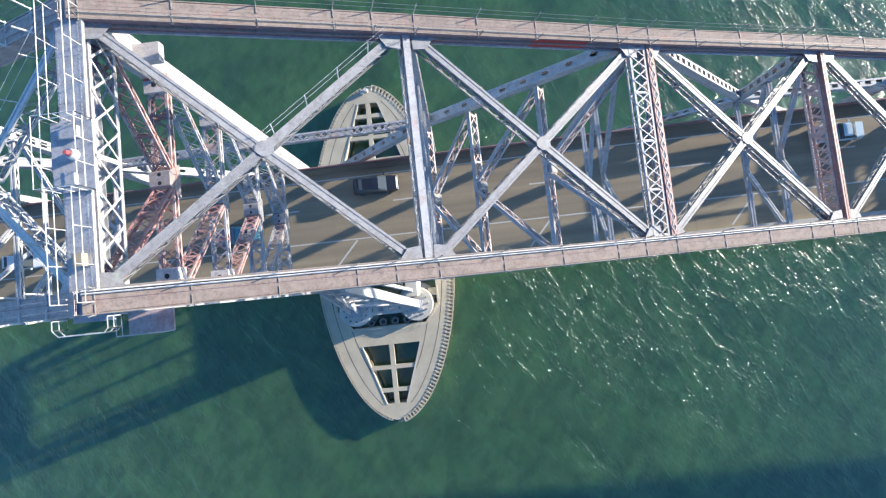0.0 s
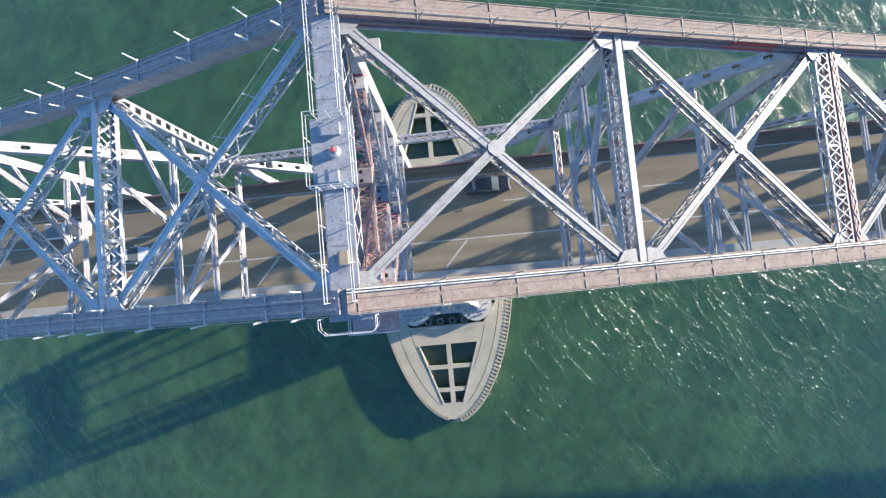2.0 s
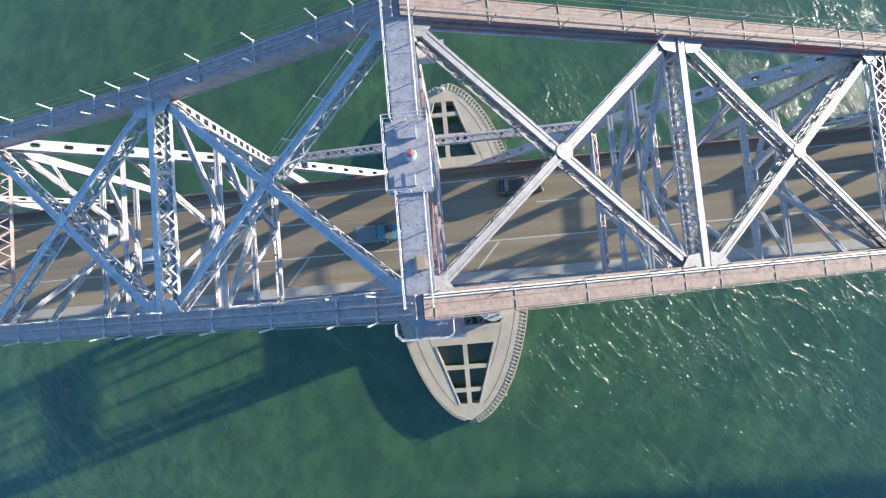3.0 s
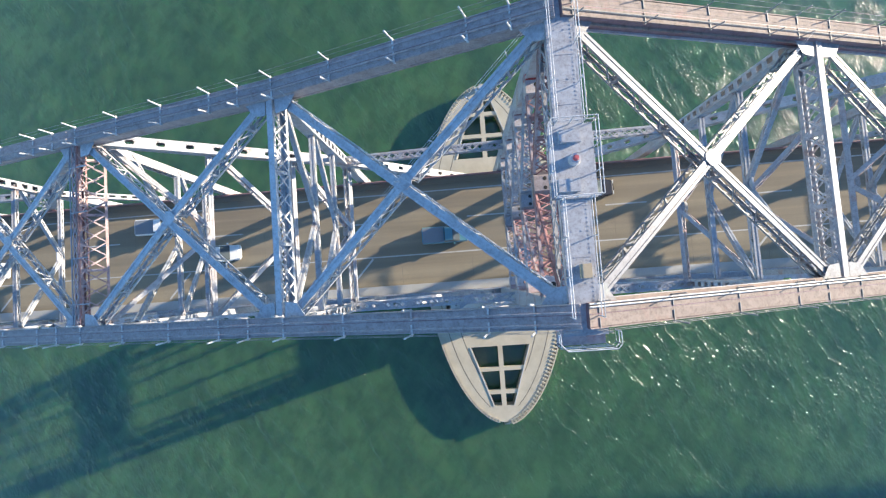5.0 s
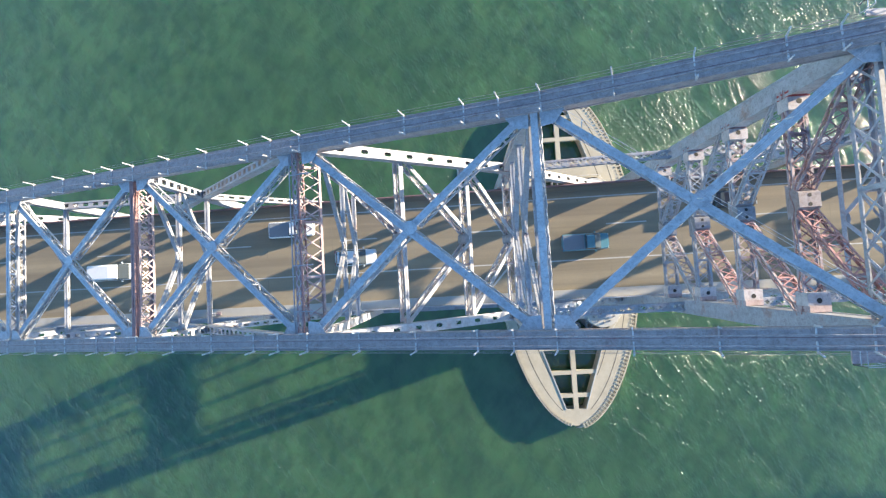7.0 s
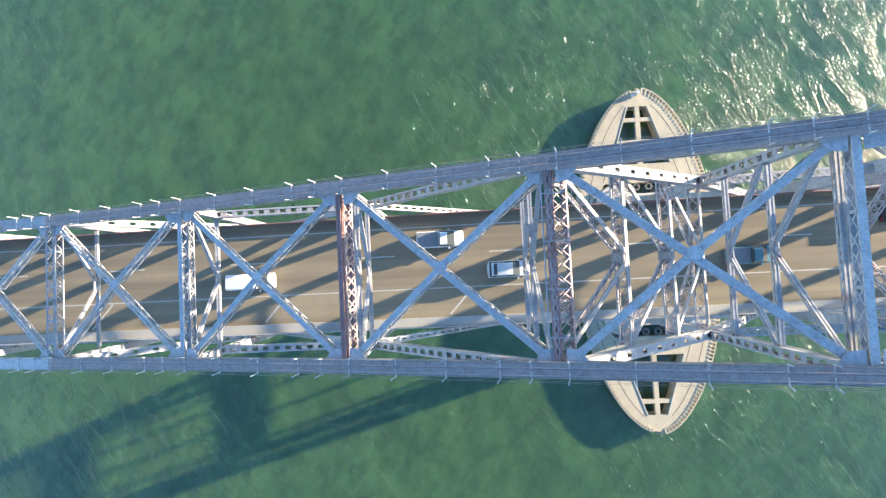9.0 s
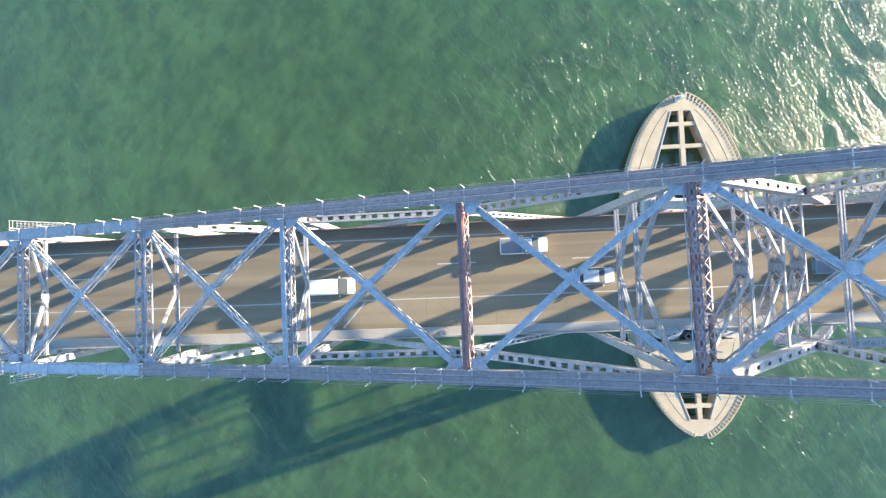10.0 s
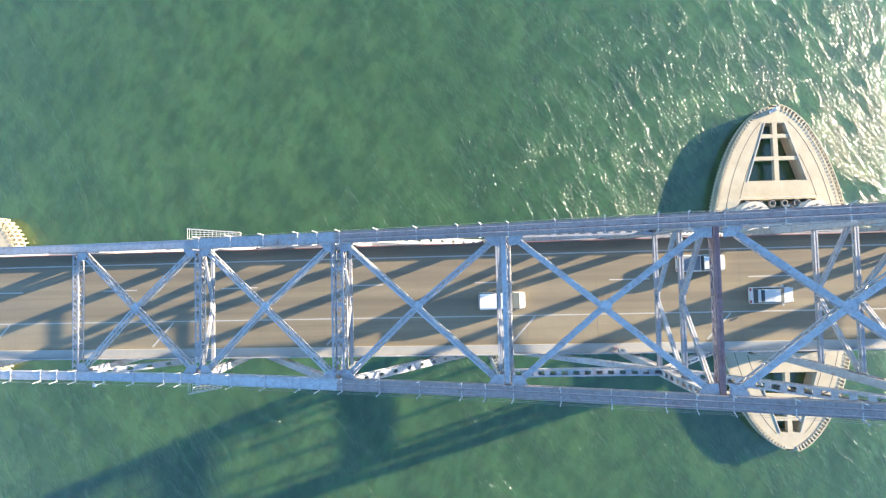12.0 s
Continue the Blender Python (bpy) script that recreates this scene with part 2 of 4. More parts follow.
def holed(bag, a, b, n, s, w, pitch, slot, tall, thick=0.03, corner=0.3):
    """A cover plate from a to b, w wide along s, facing n, pierced by a row of slots."""
    d = (b - a)
    length = d.length
    d = d / length
    k = max(1, round(length / pitch))
    step = length / k
    for i in range(k):
        c = a + d * (step * (i + 0.5))
        hx, hy, sx, sy = step / 2, w / 2, slot / 2, tall / 2
        q = corner * sy
        out = [(-hx, -hy), (0, -hy), (hx, -hy), (hx, 0), (hx, hy), (0, hy), (-hx, hy), (-hx, 0)]
        inn = [(-sx, -sy + q), (-sx + q, -sy), (sx - q, -sy), (sx, -sy + q), (sx, sy - q), (sx - q, sy), (-sx + q, sy), (-sx, sy - q)]
        pts = []
        for off in (thick / 2, -thick / 2):
            pts += [c + d * x + s * y + n * off for x, y in out] + [c + d * x + s * y + n * off for x, y in inn]
        fs = []
        pairs = [((0, 1), (1, 2)), ((1, 2), (2, 3)), ((2, 3), (3, 4)), ((3, 4), (4, 5)), ((4, 5), (5, 6)), ((5, 6), (6, 7)), ((6, 7), (7, 0)), ((7, 0), (0, 1))]
        for (o0, o1), (i0, i1) in pairs:
            fs += [(o0, o1, 8 + i1, 8 + i0), (16 + o1, 16 + o0, 24 + i0, 24 + i1), (8 + i0, 8 + i1, 24 + i1, 24 + i0)]
        for o in (0, 1, 4, 5):
            fs.append((o, 16 + o, 16 + o + 1, o + 1))
        bag.add(pts, fs)


def girder(name, parent, a, b, w, h, mat, up=(0, 0, 1), top="lace", bottom="lace", sides="plate", pitch=0.0, angle=0.16, lace_mat=None, label="", bar=0.1):
    """A built-up box member from a to b: four corner angles, and on each face a plate, lacing or a pierced plate."""
    a, b = Vector(a), Vector(b)
    s, u = axes(a, b, up)
    d = (b - a).normalized()
    length = (b - a).length
    body, lace = Bag(), Bag()
    for i in (-1, 1):
        for j in (-1, 1):
            c = s * (i * (w / 2 - 0.02)) + u * (j * (h / 2 - angle / 2))
            body.bar(a + c, b + c, s, u, 0.04, angle)
            c = s * (i * (w / 2 - angle / 2 - 0.02)) + u * (j * (h / 2 - 0.02))
            body.bar(a + c, b + c, s, u, angle, 0.036)
    for face, n, across, wide, deep in ((top, u, s, w, h), (bottom, -u, s, w, h), (sides, s, u, h, w), (sides, -s, u, h, w)):
        off = n * (deep / 2)
        if isinstance(face, tuple):
            face = face[0] if n == s else face[1]
        if face == "plate":
            o = off - n * 0.05
            body.bar(a + o, b + o, across, n, wide - 0.05, 0.03)
        elif face in ("round", "square"):
            o = off - n * 0.05
            if face == "round":
                holed(body, a + o, b + o, n, across, wide - 0.05, 2.1, 0.62, 0.34, 0.03, 0.6)
            else:
                holed(body, a + o, b + o, n, across, wide - 0.05, 1.15, 0.62, 0.5, 0.03, 0.12)
        elif face in ("lace", "cross"):
            p = pitch or wide * 1.05
            k = max(2, round(length / p))
            e = wide / 2 - 0.08
            o = off + n * 0.015
            for i in range(k):
                p0, p1 = a + d * (length * i / k) + o, a + d * (length * (i + 1) / k) + o
                sign = 1 if i % 2 else -1
                pairs = [(p0 + across * (sign * e), p1 - across * (sign * e))]
                if face == "cross":
                    pairs.append((p0 - across * (sign * e) + n * 0.02, p1 + across * (sign * e) + n * 0.02))
                for q0, q1 in pairs:
                    t = (q1 - q0).normalized()
                    lace.bar(q0, q1, t.cross(n).normalized(), n, bar, 0.02)
            for i in range(0, k + 1, 4):
                c = a + d * (length * min(max(i / k, 0.02), 0.98)) + o - n * 0.03
                lace.bar(c - across * e, c + across * e, d, n, bar * 2.2, 0.02)
    body.tie()
    ob = part(name, body, mat, parent, label)
    if lace.v:
        tagged(part("lacing", lace, lace_mat or mat, ob), kind="stuff")
    return ob


# ---- plan of the bridge ----
P = 16.35                                     # panel length
Y = 7.5                                       # truss planes at +Y and -Y
TOPS = [26.5, 20.5, 15.0, 9.9, 4.5, -0.1, -4.3, -7.3, -9.8, -11.9, -13.6]
WATER_Z, PIER_Z, PIER_X = -59.6, -56.7, 1.4


def road_z(x):
    return -6.3 + 0.032 * x - 0.0002 * x * x if x < 80 else -5.02


def low_z(x):
    return road_z(x) - 9.5


def node_x(k):
    return P * k - (0.25 if k == -2 else -0.45 if k == -7 else 0.0)


def node_z(k):
    return TOPS[abs(k)] + (0.2 if k == -2 else 0.0)


def top(k, side):
    """Top chord node k (left of the tower below 0, right above), on side +1 or -1."""
    return Vector((node_x(k), side_y(P * k, side), node_z(k)))


def side_y(x, side):
    """Where the truss plane lies; the far one stands a little closer in left of the tower."""
    return -Y - 0.3 * min(max((-x - 40) / 45, 0.0), 1.0) if side < 0 else 6.85 + 0.65 * min(max((x + P) / (2 * P), 0.0), 1.0)


# ---- water and sky line ----
b = Bag()
b.add([(-4000, -4000, WATER_Z), (4000, -4000, WATER_Z), (4000, 4000, WATER_Z), (-4000, 4000, WATER_Z)], [(0, 1, 2, 3)])
solid("water", b, WATER, "choppy green bay water under the bridge", "water", kind="structure")


# ---- road deck ----
LEFT, RIGHT = -180.0, 120.0
xs = [LEFT + i * 3.0 for i in range(int((RIGHT - LEFT) / 3) + 1)]


def ribbon(bag, y0, y1, up0, up1, xs):
    """A strip along the road between y0 and y1, from up0 to up1 above the road surface."""
    rows = [[(x, y0, road_z(x) + up0), (x, y1, road_z(x) + up0), (x, y1, road_z(x) + up1), (x, y0, road_z(x) + up1)] for x in xs]
    n = len(rows)
    faces = [(3, 2, 1, 0), tuple((n - 1) * 4 + i for i in range(4))]
    for i in range(n - 1):
        for j in range(4):
            faces.append((4 * i + j, 4 * i + (j + 1) % 4, 4 * i + 4 + (j + 1) % 4, 4 * i + 4 + j))
    bag.add([p for r in rows for p in r], faces)


b = Bag()
ribbon(b, -6.9, 6.4, -0.35, 0.0, xs)
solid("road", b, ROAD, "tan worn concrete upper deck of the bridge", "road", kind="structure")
b = Bag()
ribbon(b, -5.8, 5.8, -6.9, -6.5, xs)
solid("road_lower", b, ROAD, "lower road deck beneath the upper one", "road", kind="structure")


def along(name, y0, y1, up0, up1, material, label, category, x0=LEFT, x1=RIGHT, kind="structure"):
    b = Bag()
    n = max(1, round((x1 - x0) / 3))
    ribbon(b, y0, y1, up0, up1, [x0 + (x1 - x0) * i / n for i in range(n + 1)])
    return solid(name, b, material, label, category, kind=kind)


along("kerb_south", -6.75, -5.75, -0.1, 0.22, KERB, "broad pale concrete kerb along the road", "kerb")
# the road's dark edge colour paints this kerb's shade; the south kerb is pale
along("kerb_north", 5.7, 6.28, -0.1, 0.2, ROAD, "concrete kerb along the road edge, coloured dark for its shade", "kerb")
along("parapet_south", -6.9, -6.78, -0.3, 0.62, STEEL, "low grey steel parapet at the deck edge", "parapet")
# brown stands in for the shade on the inner face
along("parapet_north", 6.3, 6.4, -0.3, 1.0, STEEL_BROWN, "steel parapet at the deck edge, coloured dark for its shaded face", "parapet")
along("edge_line", 4.85, 4.99, 0.0, 0.006, LINE, "worn white line along the road edge", "road marking")
along("shoulder_line", -2.42, -2.28, 0.0, 0.006, LINE, "solid white line beside the shoulder", "road marking")
x = 110.4
while x > LEFT:
    tagged(along("lane_dash", 1.58, 1.73, 0.0, 0.006, LINE, "worn white lane dash", "road marking", x - 4.6, x), group="lane dashes")
    x -= 15.75
x = 6.7 + 22.4 * 4
while x > LEFT + 5:
    b = Bag()
    p, q = (x, -2.5), (x - 2.75, -5.5)
    nx, ny = 0.075, -0.07
    b.hexa([(px + sx * nx, py + sx * ny, road_z(px) + 0.002) for px, py, sx in ((*p, -1), (*p, 1), (*q, 1), (*q, -1))], [(px + sx * nx, py + sx * ny, road_z(px) + 0.008) for px, py, sx in ((*p, -1), (*p, 1), (*q, 1), (*q, -1))])
    solid("shoulder_hash", b, LINE, "slanting white mark across the shoulder", "road marking", "shoulder marks", kind="structure")
    x -= 22.4
JOINT = plain("worn_joint_seal", (0.25, 0.21, 0.15), 0.9)
# deck joints
for i in range(-22, 15):
    x = i * P / 2 + 4.0
    b = Bag()
    b.box(x - 0.025, -5.75, road_z(x) - 0.02, x + 0.025, 5.7, road_z(x) + 0.004)
    solid("deck_joint", b, JOINT, "thin dark joint across the deck", "joint", "deck joints", kind="structure")

# floor beams and far spans, past the view to the right
b = Bag()
xr = [RIGHT + i * 6.0 for i in range(70)]
rows = [(-7.0, 7.0, -5.4, -5.05), (-7.2, 7.2, -13.0, -12.6)]
for y0, y1, z0, z1 in rows:
    b.box(RIGHT + 0.01, y0, z0, xr[-1], y1, z1)
solid("road_far", b, ROAD, "bridge deck running on along the main span", "road", kind="structure")


RED_PRIMER = plain("red_primer", (0.42, 0.06, 0.05), 0.6)

# ---- the two trusses ----
def truss(side):
    at = (0, side * Y, low_z(0))
    th = thing("bridge_truss", at, "grey painted steel truss side with rust stains and pierced members", "truss", "two trusses of the bridge")
    s = side
    for k in range(-10, 8):
        a, b = (top(k, s), top(k + 1, s))
        mat = STEEL_WORN if k >= 0 else (PALE_BLUE if s < 0 else STEEL) if k <= -6 else CHORD
        d = (b - a).normalized()
        wide, deep = (0.95, 0.55) if k <= -7 else (1.15, 0.6) if k <= -3 or k < 0 and s < 0 else (1.2, 1.05)
        lift = axes(a, b)[1] * ((1.05 - deep) / 2)
        a, b = a + lift, b + lift
        c = girder("top_chord", th, a, b, wide, deep, CHORD_SIDE if k >= 0 else mat, top="plate", bottom="lace")
        sd, u = axes(a, b)
        cover, edge = Bag(), Bag()
        off = u * (deep / 2 + 0.03)
        cover.bar(a + off, b + off, sd, u, wide - 0.18, 0.03)
        part("cover_plate", cover, mat, c)
        for e in (0.035 - wide / 2, wide / 2 - 0.035):
            o = u * (deep / 2 + 0.05) + sd * e
            edge.bar(a + o, b + o, sd, u, 0.06, 0.05)
        part("edge_angle", edge, mat, c)
        # ribs along the inner side
        for up, high in ((0.12, 0.06), (-0.46, 0.12)) if k >= 0 else ():
            rib = Bag()
            o = u * up + sd * (s * (wide / 2 + 0.05))
            rib.bar(a + o, b + o, sd, u, 0.14, high)
            part("side_rib", rib, STEEL if up < 0 else STEEL_WORN, c)
        # seams between the plates, and service pipes along the inner half
        seam = Bag()
        o = u * (deep / 2 + 0.047) + sd * (0.08 * s)
        seam.bar(a + o, b + o, sd, u, 0.035, 0.012)
        if k > -6:
            part("seam", seam, CHORD_SIDE, c)
        for e, r in ((0.40, 0.04), (0.54, 0.04)) if k >= 0 and s < 0 else ((0.30, 0.035),) if k >= 0 else ((-0.30, 0.035), (0.22, 0.045)) if k > -6 else ():
            pipe = Bag()
            o = u * (0.57 + r + 0.04) + sd * (e * s)
            pipe.rod(a + o, b + o, r, 8)
            part("pipe", pipe, mat if k < 0 else GALV if s < 0 else GREY_RAIL, c)
    if s > 0:
        b = Bag()
        a, e = top(1, s), top(2, s)
        p, q = a.lerp(e, 0.5) - Vector((0, 0.615, 0)), a.lerp(e, 0.74) - Vector((0, 0.615, 0))
        sd, u = axes(p, q)
        b.bar(p, q, sd, u, 0.02, 0.95)
        part("primer_patch", b, RED_PRIMER, th, "bright red primed patch")
    # posts
    for m in (-1, 1):
        for k in range(1, 8 if m > 0 else 11):
            t = top(m * k, s)
            foot = Vector((t.x, t.y, low_z(t.x)))
            mid = Vector((t.x, t.y, {1: 2.6, 3: -1.2}.get(k, t.z - 6)))
            if k in (1, 3):
                girder("post", th, t - Vector((0, 0, 0.5)), mid, 0.8, 0.9, STEEL, top="square", bottom="square")
                girder("post", th, mid, foot, 0.8, 0.9, STEEL, top="plate", bottom="plate")
            else:
                girder("post", th, t - Vector((0, 0, 0.5)), foot, 0.75, 0.8, STEEL, top="plate", bottom="plate", sides="lace")
        n1, n3 = Vector((m * P, side_y(m * P, s), 2.6)), Vector((3 * m * P, side_y(m * P, s), -1.2))
        lo = {k: Vector((m * k * P, side_y(m * k * P, s), low_z(m * k * P))) for k in range(0, 11)}
        t2, t5, t7 = top(2 * m, s), top(5 * m, s), top(7 * m, s)
        girder("diagonal", th, t2, n1, 0.85, 0.9, STEEL, top="round", bottom="lace")
        girder("diagonal", th, n1, lo[0], 0.85, 0.9, STEEL, top="round", bottom="lace")
        girder("diagonal", th, t2, n3, 0.8, 0.85, STEEL, top="square", bottom="lace")
        girder("diagonal", th, n3, lo[2], 0.6, 0.7, STEEL, top="square", bottom="lace")
        girder("diagonal", th, n3, lo[4], 0.6, 0.7, STEEL, top="plate", bottom="lace")
        girder("diagonal", th, t5, lo[4], 0.8, 0.8, STEEL, top="round", bottom="lace")
        girder("diagonal", th, t5, lo[6], 0.7, 0.7, STEEL, top="plate", bottom="lace")
        girder("diagonal", th, t7, lo[6], 0.7, 0.7, STEEL, top="round", bottom="lace")
        girder("side_strut", th, n3, Vector((4 * m * P, side_y(m * P, s), -1.9)), 0.75, 0.8, STEEL, top="square", bottom="lace")
        girder("side_strut", th, n1, Vector((0, side_y(0, s), 3.0)), 0.8, 0.6, STEEL, top="cross", bottom="cross", sides="lace", pitch=0.7)
        for k in range(0, 10 if m < 0 else 7):
            girder("bottom_chord", th, lo[k], lo[k + 1], 0.9, 1.0, STEEL, top="plate", bottom="plate")
        # gusset plates at the nodes
        for k in range(1, 8):
            g, t = Bag(), top(m * k, s)
            for dy in (-0.47, 0.47):
                g.hexa([(t.x - 1.5, t.y + dy - 0.02, t.z - 0.5), (t.x - 0.75, t.y + dy - 0.02, t.z - 1.7), (t.x + 0.75, t.y + dy - 0.02, t.z - 1.7), (t.x + 1.5, t.y + dy - 0.02, t.z - 0.5)],
                       [(t.x - 1.5, t.y + dy + 0.02, t.z - 0.5), (t.x - 0.75, t.y + dy + 0.02, t.z - 1.7), (t.x + 0.75, t.y + dy + 0.02, t.z - 1.7), (t.x + 1.5, t.y + dy + 0.02, t.z - 0.5)])
            part("gusset", g, STEEL, th)
    t = top(0, s)
    girder("tower_post", th, t, (0, side_y(0, s), low_z(0) - 1), 1.3, 1.3, STEEL, top="plate", bottom="plate", sides="plate")
    return th


truss(1)
truss(-1)


# ---- bracing between the top chords ----
def cross_brace(k):
    """The X of bracing in the panel from top node k to k + 1."""
    n = Vector(((node_x(k) + node_x(k + 1)) / 2, 0, (node_z(k) + node_z(k + 1)) / 2))
    # left panels lie turned from the sun: their bluish shade is in the paint
    mat = BRACE_SHADE if k < 0 else PLATE
    th = thing("cross_brace", n, "x-shaped steel bracing between the top chords", "bracing", "x bracing of the top chords")
    w, h = (0.5, 1.0) if -3 <= k <= 2 else (0.5, 0.7)
    face = "plate" if -4 <= k <= 3 else "lace"
    up = Vector((node_z(k) - node_z(k + 1), 0, node_x(k + 1) - node_x(k))).normalized()
    low = up * (h / 2 - 0.05)
    for sgn in (1, -1):
        a, b = top(k, sgn) - low, top(k + 1, -sgn) - low
        d = (b - a).normalized()
        a, b = a + d * 0.8, b - d * 0.8
        spans = [(a, b)] if sgn == 1 else [(a, n - low - d * 0.35), (n - low + d * 0.35, b)]
        for p, q in spans:
            girder("brace", th, p, q, w, h, mat, up=up, top=face, bottom="lace", sides="lace", pitch=0.95, angle=0.13, bar=0.07)
    ax = Vector((up.z, 0, -up.x))
    ay = Vector((0, 1, 0))
    g, c = Bag(), n + up * 0.075
    ring = [(1.0, 0.35), (0.35, 1.0), (-0.35, 1.0), (-1.0, 0.35), (-1.0, -0.35), (-0.35, -1.0), (0.35, -1.0), (1.0, -0.35)]
    g.hexa([c + ax * (x * 0.5) + ay * (y * 0.45) for x, y in ring], [c + ax * (x * 0.5) + ay * (y * 0.45) + up * 0.03 for x, y in ring])
    part("gusset", g, mat, th)
    # corner plates where the braces meet the chords
    for kk, sx in ((k, 1), (k + 1, -1)):
        for sy in (1, -1):
            g, t = Bag(), top(kk, sy) + up * 0.13
            pts = [(0.35, 0.5), (1.9, 0.5), (1.25, 1.35), (0.4, 1.45)]
            f = [t + ax * (sx * x) - ay * (sy * y) for x, y in pts]
            if sx * sy > 0:
                f = f[::-1]
            g.hexa(f, [p + up * 0.04 for p in f])
            part("corner_gusset", g, mat, th)
    return th


for k in range(-7, 7):
    cross_brace(k)


def top_strut(k):
    """The strut across the bridge at top node k; each kind has its own section."""
    t = Vector((node_x(k), 0, node_z(k)))
    j = abs(k)
    out = 1 if k < 0 else -1        # the side that faces the tower
    th = thing("top_strut", t, {2: "broad rust-stained lattice strut across the bridge", 3: "rust-brown plated strut across the bridge"}.get(j, "grey laced steel strut across the bridge"), "strut", "struts across the bridge")
    south, north = -Y + 0.5, side_y(t.x, 1) - 0.5
    lean = (TOPS[j - 1] - TOPS[min(j + 1, 10)]) / (2 * P) * (1 if k > 0 else -1)
    up = Vector((lean, 0, 1)).normalized()      # square to the chord
    fore = Vector((up.z, 0, -up.x))

    def across(name, dx, dz, w, h, mat, **more):
        c = Vector((t.x, 0, t.z)) + fore * dx + up * dz
        girder(name, th, (c.x, south, c.z), (c.x, north, c.z), w, h, mat, up=up, **more)

    if j == 3:
        across("strut", -out * 0.1, 0.1, 0.42, 0.4, STEEL_BROWN, top="plate", sides="plate")
        across("lattice_frame", -out * 0.1, -0.87, 0.5, 1.5, STEEL_PINK, top="lace", bottom="lace", sides="cross", pitch=0.93, angle=0.2, bar=0.11)
    elif j == 2:
        across("chord", -out * (0.2 if k < 0 else 0.7), -0.1, 0.55, 0.75, STEEL_BROWN, top="cross", sides="lace", pitch=0.75, angle=0.13, bar=0.08, lace_mat=STEEL_PINK)
        if k < 0:
            x, z = t.x + 0.5, t.z - 0.6
            girder("strut", th, (x, south, z), (x, north, z), 1.75, 0.36, STEEL_PINK, up=(0.58, 0, 0.81), top="cross", bottom="lace", sides="plate", pitch=1.05, angle=0.15, bar=0.075)
        else:
            across("strut", -0.35, -0.1, 1.35, 0.6, STEEL, top="cross", bottom="lace", sides="lace", pitch=0.85, angle=0.13, bar=0.075)
        for i in range(4 if k < 0 else 0):
            rail = Bag()
            c = Vector((t.x, south + (north - south) * (i + 0.5) / 4, t.z)) + up * 0.25
            rail.bar(c - fore * (out * 0.7), c + fore * (out * 1.05), Vector((0, 1, 0)), up, 0.08, 0.06)
            part("batten", rail, STEEL, th)
        rail, c = Bag(), Vector((t.x, 0, t.z)) + up * 0.25 - fore * (out * 0.7)
        rail.rod((c.x, south, c.z), (c.x, north, c.z), 0.05)
        part("pipe", rail, STEEL, th)
    elif j == 1:
        across("strut", 0, -0.45, 0.44, 1.4, BRACE_SHADE if k < 0 else STEEL, top="plate", sides="cross", pitch=1.1, angle=0.2, bar=0.1)
    elif j == 5:
        across("strut", 0, -0.2, 1.35, 0.9, STEEL, top="cross", sides="lace", pitch=0.9, angle=0.17, bar=0.09)
    elif j == 4:
        across("strut", -0.05, -0.2, 0.45, 0.9, BRACE_SHADE if k < 0 else STEEL, top="plate", sides="lace", pitch=0.8, angle=0.15)
        across("lattice_strut", 0.2, -0.75, 0.3, 0.7, STEEL, top="cross", sides="lace", pitch=0.5, angle=0.1, bar=0.07)
    else:
        across("strut", 0, -0.2, 0.8, 0.8, STEEL, top="cross", bottom="lace", sides="lace", pitch=0.7, angle=0.13, bar=0.08)
    return th


for k in range(-7, 8):
    if k:
        top_strut(k)


